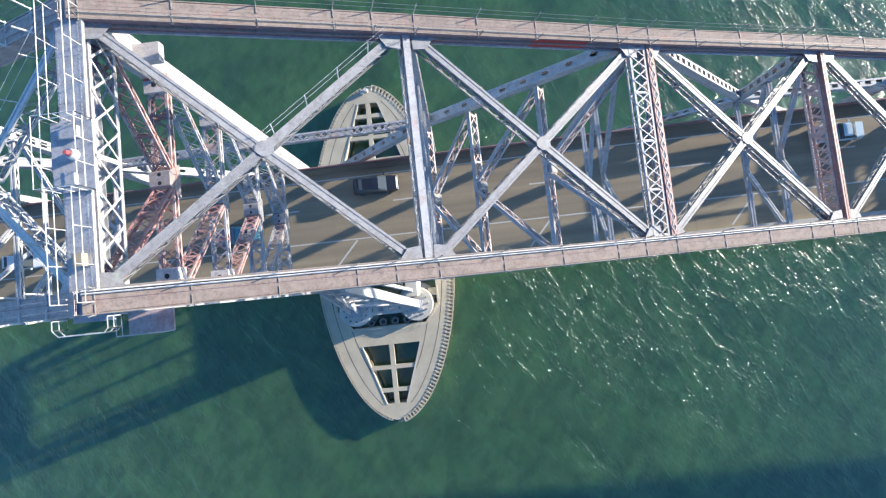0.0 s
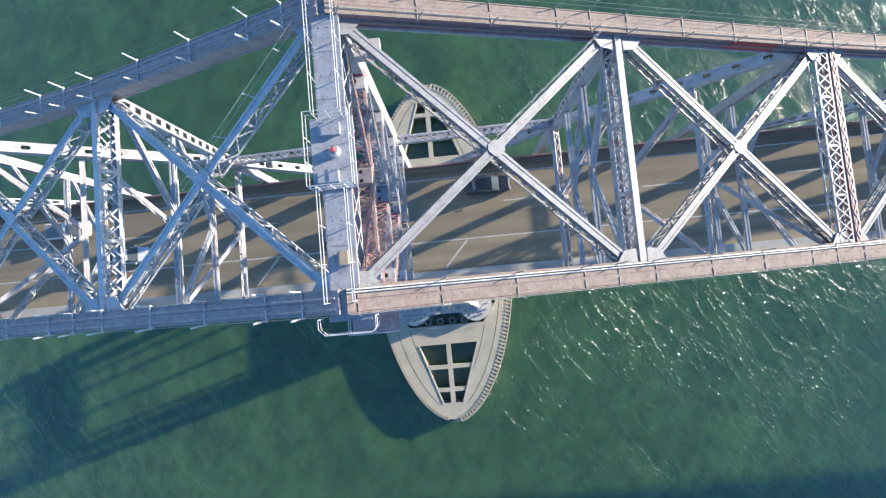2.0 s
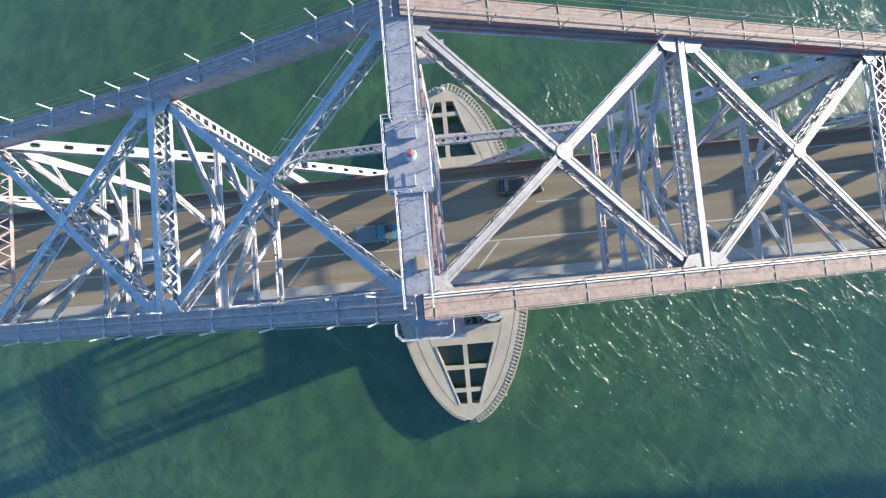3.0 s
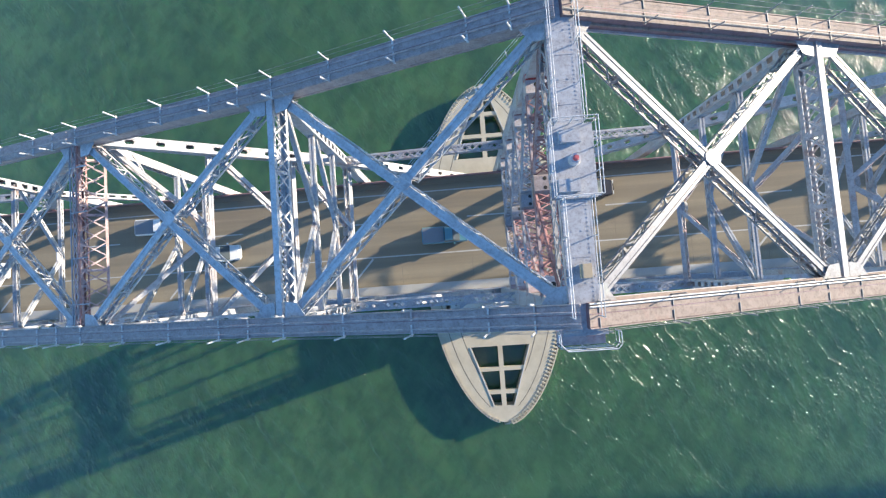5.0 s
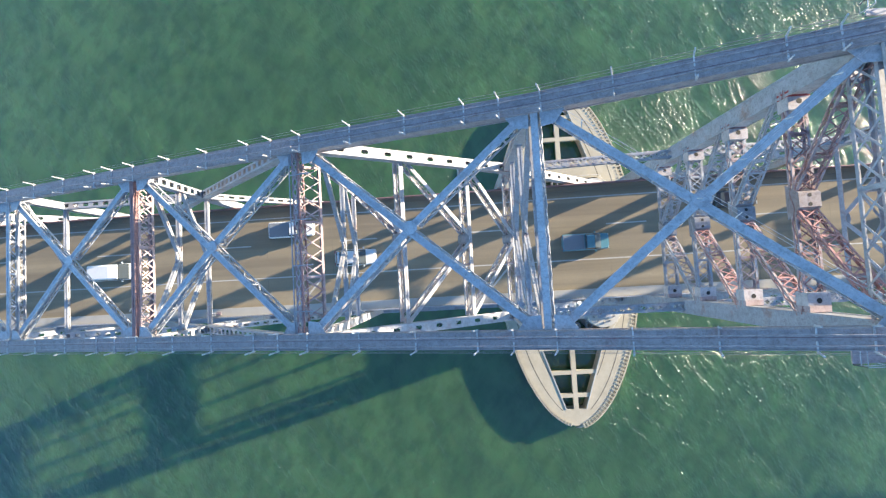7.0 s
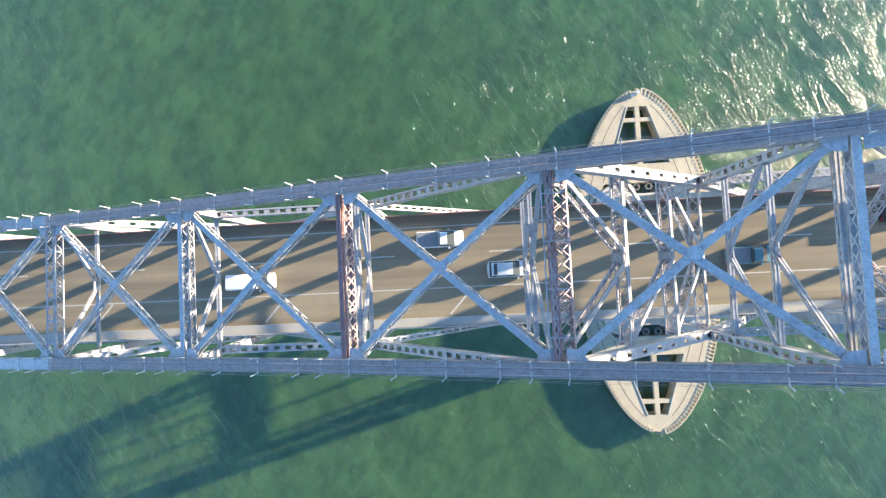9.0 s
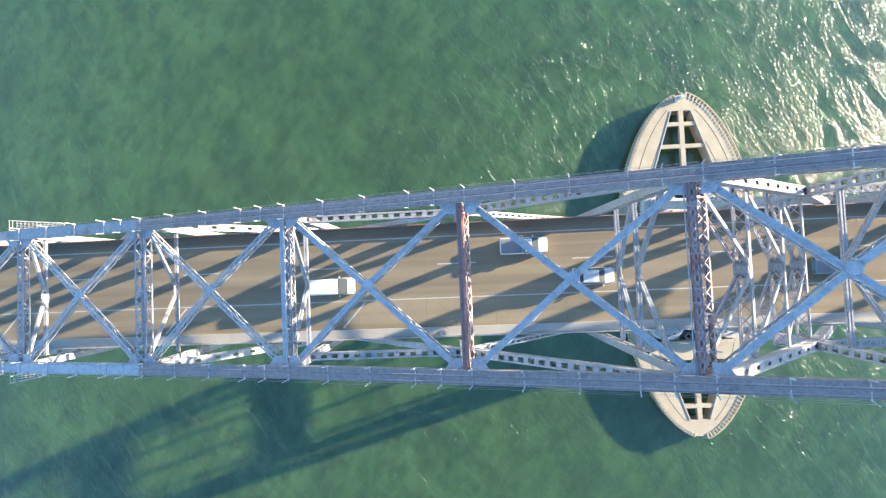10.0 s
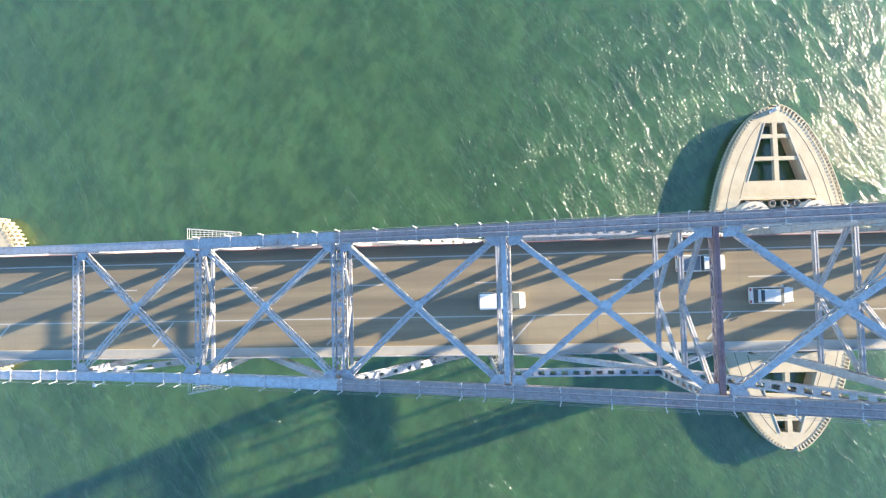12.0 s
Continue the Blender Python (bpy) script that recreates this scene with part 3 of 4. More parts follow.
# ---- sway frames: struts across with arms that meet at the middle of the next lower strut ----
def sway_frame(levels, w, mat, label, first=True):
    """levels: (x, z) of each strut from the top down."""
    x0, z0 = levels[0]
    th = thing("sway_frame", (x0, 0, levels[-1][1]), label, "bracing", "sway frames between the trusses")
    e = Y - 0.4
    broad = w > 1.0
    more = dict(top="cross", bottom="", sides="plate", pitch=w, angle=0.14, bar=0.08) if broad else dict(top="plate", sides="lace", pitch=0.8, angle=0.11)
    deep = 0.36 if broad else w
    for i, (x, z) in enumerate(levels):
        px, pz = levels[max(i - 1, 0)]
        # broad frames stand square to the diagonals that carry them
        up = Vector((px - x, 0, pz - z)).normalized() if broad and i else Vector((0, 0, 1))
        if i or first:
            girder("cross_strut", th, (x, -e, z), (x, e, z), w, deep, mat, up=up, lace_mat=STEEL_PINK if broad else mat, **more)
        if i:
            for s in (-1, 1):
                girder("sway_arm", th, (px, s * e, pz - 0.3), (x, s * 0.3, z + 0.1), w * 0.9, deep * 0.9, mat, up=up, lace_mat=STEEL_PINK if broad else mat, **more)
            g = Bag()
            if broad:
                rim = Vector((-up.z, 0, up.x)) * (w * 0.48)
                c = Vector((x, 0, z)) + up * 0.26
                g.hexa([c + rim - Vector((0, 0.75, 0)), c - rim - Vector((0, 0.75, 0)), c - rim + Vector((0, 0.75, 0)), c + rim + Vector((0, 0.75, 0))],
                       [c + rim * 0.96 + up * 0.3 - Vector((0, 0.3, 0)), c - rim * 0.96 + up * 0.3 - Vector((0, 0.3, 0)), c - rim * 0.96 + up * 0.3 + Vector((0, 0.3, 0)), c + rim * 0.96 + up * 0.3 + Vector((0, 0.3, 0))])
            else:
                g.hexa([(x - 0.06, -0.9, z - 0.4), (x - 0.06, 0.9, z - 0.4), (x - 0.06, 0.45, z + 0.6), (x - 0.06, -0.45, z + 0.6)], [(x + 0.06, -0.9, z - 0.4), (x + 0.06, 0.9, z - 0.4), (x + 0.06, 0.45, z + 0.6), (x + 0.06, -0.45, z + 0.6)])
            gusset = part("gusset", g, PLATE if broad else mat, th)
            for s in (-1, 1) if broad else ():
                g, tilt = Bag(), (up + Vector((0, s * 0.66, 0))).normalized()
                o = c + up * 0.15 + Vector((0, s * 0.53, 0))
                ax = Vector((-up.z, 0, up.x))
                g.bar(o - ax * 0.16, o + ax * 0.16, ax.cross(tilt), tilt, 0.2, 0.03)
                part("hand_hole", g, RUBBER, gusset)
    return th


for m in (-1, 1):
    sway_frame([(m * P, 19.0), (m * P, 12.6), (m * P, 6.8)], 0.4, STEEL, "slender steel sway frame below a top strut")
    sway_frame([(m * 2 * P, 13.6), (m * 26.4, 9.2), (m * 20.8, 4.8), (m * P, 1.2)], 1.2, STEEL, "broad laced steel bracing between the long diagonals", False)
    sway_frame([(m * 2 * P, 10.2), (m * 2 * P, 3.4), (m * 2 * P, -1.6)], 0.4, STEEL, "slender steel sway frame above the road", False)
    sway_frame([(m * 3 * P, 8.6), (m * 3 * P, 3.6), (m * 3 * P, -1.8)], 0.4, STEEL, "slender steel sway frame above the road", False)
    sway_frame([(m * 4 * P, 3.8), (m * 4 * P, -2.2)], 0.38, STEEL, "slender steel portal frame above the road", False)
    for k in (5, 6):
        sway_frame([(m * k * P, TOPS[k] - 0.4), (m * k * P, road_z(m * k * P) + 3.9)], 0.32, STEEL, "slender steel portal frame above the road", False)


# ---- tower ----
LEVELS = [25.8, 19.4, 12.8, 6.2, -0.5]
tower = thing("bridge_tower", (0, 0, PIER_Z), "tall steel tower frame with plated cross beam and red primed lattice", "tower")
e = Y - 0.5
for i, z in enumerate(LEVELS):
    mat = (STEEL, STEEL_PINK, STEEL, STEEL, STEEL)[i]
    if i:
        girder("cross_strut", tower, (0, -e, z), (0, e, z), 1.3, 0.5, mat, top="cross", bottom="lace", sides="lace", pitch=0.95, angle=0.14, bar=0.08, lace_mat=(STEEL, STEEL_BROWN, STEEL_PINK, STEEL, STEEL)[i])
        for s in (-1, 1):
            # the southern arms are primed red, the northern ones grey
            arm = (STEEL, STEEL_RED, STEEL_PINK, STEEL_PINK, STEEL)[i] if s < 0 else (STEEL, STEEL_PINK, STEEL, STEEL, STEEL)[i]
            lac = (STEEL, STEEL_RED, STEEL_RED, STEEL_RED, STEEL_PINK)[i] if s < 0 else (STEEL, STEEL_BROWN, STEEL, STEEL, STEEL)[i]
            girder("sway_arm", tower, (0, s * e, LEVELS[i - 1] - 0.5), (0, s * 0.7, z + 0.2), 1.25, 0.42, arm, top="cross", bottom="lace", sides="lace", pitch=0.75, angle=0.12, bar=0.07, lace_mat=lac)
            # plated end of the strut: white box, dark seam at its post, hand hole on top
            g = Bag()
            g.box(-0.68, min(s * (e - 1.35), s * (e - 0.55)), z - 0.5, 0.68, max(s * (e - 1.35), s * (e - 0.55)), z + 0.54)
            plate = part("end_plate", g, END_WHITE, tower, "white plated strut end")
            g = Bag()
            g.box(-0.64, min(s * (e - 0.55), s * (e - 0.16)), z - 0.5, 0.64, max(s * (e - 0.55), s * (e - 0.16)), z + 0.6)
            part("seam_band", g, STEEL_PINK if s < 0 else RED_PRIMER if i == 1 else STEEL_BROWN, plate)
            g = Bag()
            g.disc((0.0, s * (e - 0.85)), 0.17, 0.17, z + 0.54, z + 0.55, 12)
            part("hand_hole", g, RUBBER, plate)
        g = Bag()
        g.hexa([(-0.66, -1.1, z - 0.55), (0.66, -1.1, z - 0.55), (0.66, 1.1, z - 0.55), (-0.66, 1.1, z - 0.55)], [(-0.66, -0.45, z + 0.62), (0.66, -0.45, z + 0.62), (0.66, 0.45, z + 0.62), (-0.66, 0.45, z + 0.62)])
        gusset = part("centre_gusset", g, (PLATE, CHORD, PLATE, PLATE, PLATE)[i], tower)
        for y in (-0.28, 0.28):
            g = Bag()
            g.disc((0.0, y), 0.12, 0.12, z + 0.62, z + 0.63, 12)
            part("hand_hole", g, RUBBER, gusset)
# plated cross beam with rivet rows on the tower's head
b = Bag()
b.box(-0.63, -Y - 0.6, 26.6, 0.78, Y + 0.3, 26.8)
part("head_beam", b, PALE, tower, "pale plated cross beam")
b = Bag()
for y in range(-38, 39):
    for x in (-0.52, -0.2, 0.24, 0.56):
        if x in (-0.52, 0.56) or y % 6 == 0:
            b.box(x - 0.03, y * 0.2 - 0.03, 26.8, x + 0.03, y * 0.2 + 0.03, 26.82)
tagged(part("rivets", b, PALE, tower), kind="stuff")
for y in range(-3, 4):
    b = Bag()
    b.box(-0.64, y * 2.4 - 0.03, 26.8, 0.68, y * 2.4 + 0.03, 26.815)
    part("seam_strip", b, PALE, tower)
b = Bag()
b.box(-1.0, -2.1, 26.83, 1.1, 1.4, 26.93)
b.box(-0.7, -1.8, 26.93, 0.3, -1.2, 27.2)
b.box(-0.5, 0.5, 26.93, 0.5, 1.1, 27.15)
part("mast_platform", b, PALE, tower)


def railing(name, parent, corners, height=1.1, posts=1.2, closed=False, mat=GALV, r=0.024):
    """A pipe rail round the given corners, with a post every so many metres."""
    b = Bag()
    pts = [Vector(c) for c in corners] + ([Vector(corners[0])] if closed else [])
    for p, q in zip(pts, pts[1:]):
        for h in (height, height * 0.55):
            b.rod(p + Vector((0, 0, h)), q + Vector((0, 0, h)), r)
        n = max(1, round((q - p).length / posts))
        for i in range(n + 1):
            c = p.lerp(q, i / n)
            b.rod(c, c + Vector((0, 0, height)), r * 1.15)
    b.tie()
    return part(name, b, mat, parent)


for x in (-0.63, 0.67):
    railing("guard_rail", tower, [(x, -Y, 26.8), (x, -2.1, 26.8)], posts=2.0)
    railing("guard_rail", tower, [(x, 1.4, 26.8), (x, Y - 0.3, 26.8)], posts=2.0)
railing("guard_rail", tower, [(-1.0, -2.1, 26.93), (1.1, -2.1, 26.93), (1.1, 1.4, 26.93), (-1.0, 1.4, 26.93)], closed=True)
girder("head_lattice", tower, (0.02, -Y + 0.6, 25.25), (0.02, Y - 0.9, 25.25), 1.2, 2.0, STEEL, top="plate", sides="cross", pitch=1.7, angle=0.22, bar=0.12)
for s in (-1, 1):
    b = Bag()
    b.box(-0.9, min(s * (Y + 0.62), s * (Y + 0.95)), 26.2, 1.2, max(s * (Y + 0.62), s * (Y + 0.95)), 26.3)
    part("end_platform", b, PALE, tower)
    railing("guard_rail", tower, [(-1.2, s * (Y + 0.75), 26.3), (-1.2, s * (Y + 1.2), 26.3), (-0.9, s * (Y + 1.5), 26.3), (1.3, s * (Y + 1.5), 26.3), (1.5, s * (Y + 1.3), 26.3), (1.5, s * (Y + 0.75), 26.3)], 0.9, 1.6)
    b = Bag()
    if s < 0:
        b.box(-0.6, -Y - 1.9, 22.7, 2.0, -Y - 0.64, 22.8)
        railing("guard_rail", tower, [(-0.6, -Y - 0.7, 22.8), (-0.6, -Y - 1.9, 22.8), (2.0, -Y - 1.9, 22.8)], 1.0, 1.3)
    else:
        b.box(0.66, 6.2, 22.3, 2.2, 7.3, 22.8)
    part("side_platform", b, STEEL_PINK if s < 0 else END_WHITE, tower)
b = Bag()
b.disc((0.15, -0.3), 0.3, 0.24, 26.93, 27.3, 14)
beacon = thing("warning_beacon", (0.15, -0.3, 26.93), "red aviation warning lamp on the tower platform", "beacon")
part("base", b, GALV, beacon)
RED = plain("red_lamp_glass", (0.5, 0.12, 0.12), 0.25)
b = Bag()
b.disc((0.15, -0.3), 0.15, 0.1, 27.3, 27.52, 12)
part("lens", b, RED, beacon, "red glass lens")
# legs below the trusses: on each side two that spread from the tower post to the pier's caps
CAP_X, CAP_Y, FOOT_Z = 6.6, 12.5, -53.4


def leg_at(z, sx, s):
    f = (z - low_z(0)) / (FOOT_Z - low_z(0))
    return Vector(((0.6 + sx * 0.9) * (1 - f) + (PIER_X + sx * CAP_X) * f, s * (Y + (CAP_Y - Y) * f), z))


for sx in (-1, 1):
    for s in (-1, 1):
        girder("leg", tower, leg_at(low_z(0) - 0.4, sx, s), leg_at(FOOT_Z, sx, s), 1.6, 1.6, STEEL, top="plate", bottom="plate", sides="lace")
for z0, z1 in ((-24, -32), (-32, -42), (-42, -52.5)):
    for s in (-1, 1):
        girder("leg_brace", tower, leg_at(z0, -1, s), leg_at(z1, 1, s), 0.35, 0.35, STEEL)
        girder("leg_brace", tower, leg_at(z0, 1, s) - Vector((0, s * 0.36, 0)), leg_at(z1, -1, s) - Vector((0, s * 0.36, 0)), 0.3, 0.3, STEEL)
        if z0 > -40:
            girder("leg_strut", tower, leg_at(z0, -1, s), leg_at(z0, 1, s), 0.45, 0.45, STEEL)

# unseen posts between the legs, from the pier to the lower chords, added to cast streaks on the water
p, q = leg_at(low_z(0) - 0.2, 1, 1), leg_at(FOOT_Z, 1, 1)
for y in (-9.4, -6.0, 0.0, 6.0, 9.4):
    girder("inner_post", tower, (p.x, y * 0.6, p.z), (q.x, y, -47.2), 0.62, 0.62, STEEL, top="plate", bottom="plate", sides="lace")

# deep plated struts between the legs
for z in (-28.2, -38.5):
    b, p = Bag(), leg_at(z, -1, 1)
    b.box(p.x - 0.35, -p.y, z - 1.6, p.x + 0.35, p.y, z + 1.6)
    part("plated_strut", b, STEEL, tower)


# ---- handrails along the top chords ----
def chord_rail(k, side):
    """Wire handrail on both edges of one panel of a top chord."""
    a, b = top(k, side), top(k + 1, side)
    sd, u = axes(a, b)
    th = thing("wire_handrail", a.lerp(b, 0.5) + u * 0.6, "thin wire handrail on steel stanchions along the top chord", "handrail", "handrails of the top chords")
    for e in (-1, 1):
        o = sd * (e * 0.61)
        w = Bag()
        for h in (0.93, 0.5):
            up = u * (h + 0.55)
            w.rod(a + o + up, b + o + up, 0.009, 4)
        metal, r = (GREY_RAIL, 0.03) if k >= 0 else (GALV, 0.05)
        part("wire", w, GREY_RAIL, th)
        for f in (0.03, 0.27, 0.51, 0.75, 0.88):
            c = a.lerp(b, f) + o
            q = Bag()
            q.rod(c + u * 0.45, c + u * 1.5 + sd * (e * 0.1), r, 6)
            q.bar(c + u * 0.6 - sd * (e * 0.5), c + u * 0.6 + sd * (e * 0.1), (b - a).normalized(), u, r * 1.6, r * 1.5)
            q.tie()
            part("stanchion", q, metal, th)


for k in range(-9, 5):
    for s in (-1, 1):
        if s < 0 or k > -7:
            chord_rail(k, s)

# handrails along three of the braces beside the tower
for p0, p1, f0, f1 in ((top(0, -1), top(1, 1), 0.5, 0.94), (top(-1, 1), top(0, -1), 0.06, 0.92), (top(-1, -1), top(0, 1), 0.45, 0.94)):
    p0, p1 = p0.lerp(p1, f0), p0.lerp(p1, f1)
    d, u = axes(p0, p1)
    th = thing("brace_handrail", p0.lerp(p1, 0.5) + u * 0.2, "thin handrail wires on posts beside a brace", "handrail", "handrails of the braces")
    for h in (1.05, 0.6):
        b = Bag()
        b.rod(p0 + u * h - d * 0.3, p1 + u * h - d * 0.3, 0.010, 5)
        part("wire", b, GALV, th)
    for i in range(4):
        c = p0.lerp(p1, (i + 0.4) / 4) - d * 0.3
        b = Bag()
        b.rod(c, c + u * 1.07, 0.032, 6)
        part("post", b, GALV, th)

# ---- far main span to the right, beyond the view ----
far = thing("far_span", (P * 14, 0, -13.2), "further steel truss span of the bridge", "bridge span")
FT = [TOPS[min(k, 20 - k)] if k <= 20 else TOPS[k - 20] for k in range(7, 29)]
for s in (-1, 1):
    b = Bag()
    for i in range(21):
        p, q = Vector((P * (7 + i), s * Y, FT[i])), Vector((P * (8 + i), s * Y, FT[i + 1]))
        sd, u = axes(p, q)
        b.bar(p, q, sd, u, 1.1, 1.0)
        lo = Vector((q.x, q.y, -13.2))
        sd, u = axes(q, lo)
        b.bar(q, lo, sd, u, 0.8, 0.8)
        sd, u = axes(p, lo)
        b.bar(p, lo, sd, u, 0.7, 0.7)
        b.bar(Vector((p.x, p.y, -13.2)), lo, Vector((0, 1, 0)), Vector((0, 0, 1)), 0.9, 0.9)
        r = Vector((q.x, -q.y, q.z))
        sd, u = axes(p, r)
        b.bar(p + Vector((0, 0, s * 0.02)), r + Vector((0, 0, s * 0.02)), sd, u, 0.5, 0.5)
    part("truss_side", b, STEEL, far)


# ---- piers ----
def pier_width(y, half_len, half_wid):
    return half_wid * max(0.0, 1 - (abs(y) / half_len) ** 2) ** 0.56


def hatch_width(y):
    y = abs(y)
    return 6.3 - (y - 20.7) * (4.25 / 12.7) if 20.7 <= y <= 33.4 else 0.0


def pit_width(y):
    y = abs(y)
    return 0.0 if y > 16.6 else (11.0 if y < 12.6 else 11.0 - (y - 12.6) * 0.75)


pier = thing("bridge_pier", (PIER_X, 0, WATER_Z), "boat-shaped concrete pier with open hatches and fender ribs", "pier")
HL, HW = 36.9, 14.8
cuts = sorted({*(i * 1.5 for i in range(-24, 25)), *(s * v for s in (-1, 1) for v in (12.6, 16.6, 20.7, 33.4, 36.4, 36.8, HL))})
b = Bag()
for y0, y1 in zip(cuts, cuts[1:]):
    ym = (y0 + y1) / 2
    w0, w1 = pier_width(y0, HL, HW), pier_width(y1, HL, HW)
    inner = pit_width if abs(ym) < 16.6 else hatch_width if 20.7 < abs(ym) < 33.4 else None
    if inner:
        ins = [inner(min(max(abs(y), 0.0 if abs(ym) < 16.6 else 20.7), 16.6 if abs(ym) < 16.6 else 33.4)) for y in (y0, y1)]
        for s in (-1, 1):
            lo = [(PIER_X + s * x, y) for x, y in ((ins[0], y0), (w0, y0), (w1, y1), (ins[1], y1))]
            lo = lo if s > 0 else lo[::-1]
            b.hexa([(x, y, WATER_Z - 2) for x, y in lo], [(x, y, PIER_Z) for x, y in lo])
    else:
        lo = [(PIER_X + x, y) for x, y in ((-w0, y0), (w0, y0), (w1, y1), (-w1, y1))]
        b.hexa([(x, y, WATER_Z - 2) for x, y in lo], [(x, y, PIER_Z) for x, y in lo])
b.tie()
part("deck", b, CONCRETE, pier)
for s in (-1, 1):
    b = Bag()
    b.box(PIER_X - 0.5, min(s * 20.6, s * 33.5), PIER_Z - 0.9, PIER_X + 0.5, max(s * 20.6, s * 33.5), PIER_Z - 0.02)
    part("hatch_beam", b, CONCRETE, pier)
    for y in (25.6, 30.5):
        for sx in (-1, 1):
            b = Bag()
            w = hatch_width(y) + 0.2
            b.box(PIER_X + min(sx * 0.5, sx * w), s * y - 0.42, PIER_Z - 0.9, PIER_X + max(sx * 0.5, sx * w), s * y + 0.42, PIER_Z - 0.03)
            part("hatch_beam", b, CONCRETE, pier)
    # raised curb round each hatch
    for sx in (-1, 1):
        b = Bag()
        b.hexa([(PIER_X + sx * hatch_width(y) + o, s * y, PIER_Z) for y, o in ((20.7, 0.0), (33.4, 0.0), (33.4, sx * 0.25), (20.7, sx * 0.25))],
               [(PIER_X + sx * hatch_width(y) + o, s * y, PIER_Z + 0.12) for y, o in ((20.7, 0.0), (33.4, 0.0), (33.4, sx * 0.25), (20.7, sx * 0.25))])
        part("hatch_curb", b, KERB, pier)
    # bell caps that carry the tower legs, with a ring of anchor bolts and a seat for the leg
    for sx in (-1, 1):
        b = Bag()
        c = (PIER_X + sx * CAP_X, s * CAP_Y)
        b.disc(c, 5.0, 3.8, WATER_Z - 1, PIER_Z - 1.2, 28)
        b.disc(c, 3.6, 3.5, PIER_Z - 1.2, -54.4, 28)
        cap = part("bell_cap", b, CAP, pier, "pale concrete bell cap")
        b = Bag()
        b.box(c[0] - 1.4, c[1] - 1.4, -54.4, c[0] + 1.4, c[1] + 1.4, -53.9)
        b.box(c[0] - 1.0, c[1] - 1.0, -53.9, c[0] + 1.0, c[1] + 1.0, -53.3)
        part("leg_seat", b, STEEL, cap)
        for i in range(12):
            b = Bag()
            at = (c[0] + 2.5 * math.cos(i * math.pi / 6), c[1] + 2.5 * math.sin(i * math.pi / 6))
            b.disc(at, 0.22, 0.18, -54.4, -53.95, 8)
            part("anchor_bolt", b, GREY_RAIL, cap)
    b = Bag()
    b.box(PIER_X - 5.2, min(s * 10.6, s * 14.0), WATER_Z - 1, PIER_X + 5.2, max(s * 10.6, s * 14.0), -54.9)
    part("tie_wall", b, CAP, pier)
    for x in (-3.4, -1.2, 1.0, 3.2):
        b = Bag()
        b.box(PIER_X + x - 0.5, s * 12.9 - 0.35, -54.9, PIER_X + x + 0.5, s * 12.9 + 0.35, -54.5)
        part("anchor_block", b, GREY_RAIL, pier)
    # fender panels at the corners of the pit
    for sx in (-1, 1):
        for y in (10.2, 13.6):
            b = Bag()
            b.box(PIER_X + min(sx * 9.3, sx * 11.1), s * y - 0.85, PIER_Z - 1.2, PIER_X + max(sx * 9.3, sx * 11.1), s * y + 0.85, PIER_Z - 0.35)
            part("fender_panel", b, CONCRETE, pier)
for sx in (-1, 1):
    b = Bag()
    long, high = (10.6, -47.1) if sx > 0 else (12.0, -54.9)
    b.box(PIER_X + sx * CAP_X - 1.1, -long, WATER_Z - 1, PIER_X + sx * CAP_X + 1.1, long, high)
    part("tie_wall", b, CAP, pier)
# joints on the deck, along the rim
for inset in (1.9, 4.3):
    for s in (-1, 1):
        for sx in (-1, 1):
            b = Bag()
            ys = [i * 1.2 for i in range(0, 29)]
            pts = []
            for y in ys:
                w = pier_width(y + inset * 0.35, HL, HW) - inset
                if w > hatch_width(y) + 0.4 and w > pit_width(y) + 0.3 and w > 0.3:
                    pts.append(Vector((PIER_X + sx * w, s * y, PIER_Z + 0.006)))
                elif len(pts) > 1:
                    break
            for p, q in zip(pts, pts[1:]):
                d, u = axes(p, q)
                b.bar(p, q, d, u, 0.13, 0.012)
            if b.v:
                part("joint", b, DARK, pier)
# tyres along the pit
def tyre(c, parent):
    b = Bag()
    n, m, R, r = 16, 8, 0.62, 0.24
    pts = [(c[0] + (R + r * math.cos(2 * math.pi * j / m)) * math.cos(2 * math.pi * i / n), c[1] + (R + r * math.cos(2 * math.pi * j / m)) * math.sin(2 * math.pi * i / n), c[2] + r * math.sin(2 * math.pi * j / m)) for i in range(n) for j in range(m)]
    b.add(pts, [(i * m + j, ((i + 1) % n) * m + j, ((i + 1) % n) * m + (j + 1) % m, i * m + (j + 1) % m) for i in range(n) for j in range(m)])
    return part("tyre", b, TYRE, parent, "old rubber tyre fender")


TYRE = plain("grey_old_rubber", (0.16, 0.16, 0.16), 0.8)
for s in (-1, 1):
    for i in range(6):
        tyre((PIER_X - 6.6 + i * 2.65, s * 15.7, PIER_Z - 0.25), pier)
    railing("pit_rail", pier, [(PIER_X - 11.4, s * 9, PIER_Z), (PIER_X - 11.4, s * 13, PIER_Z), (PIER_X - 8.3, s * 17, PIER_Z), (PIER_X + 8.3, s * 17, PIER_Z), (PIER_X + 11.4, s * 13, PIER_Z), (PIER_X + 11.4, s * 9, PIER_Z)], 1.0, 2.0)


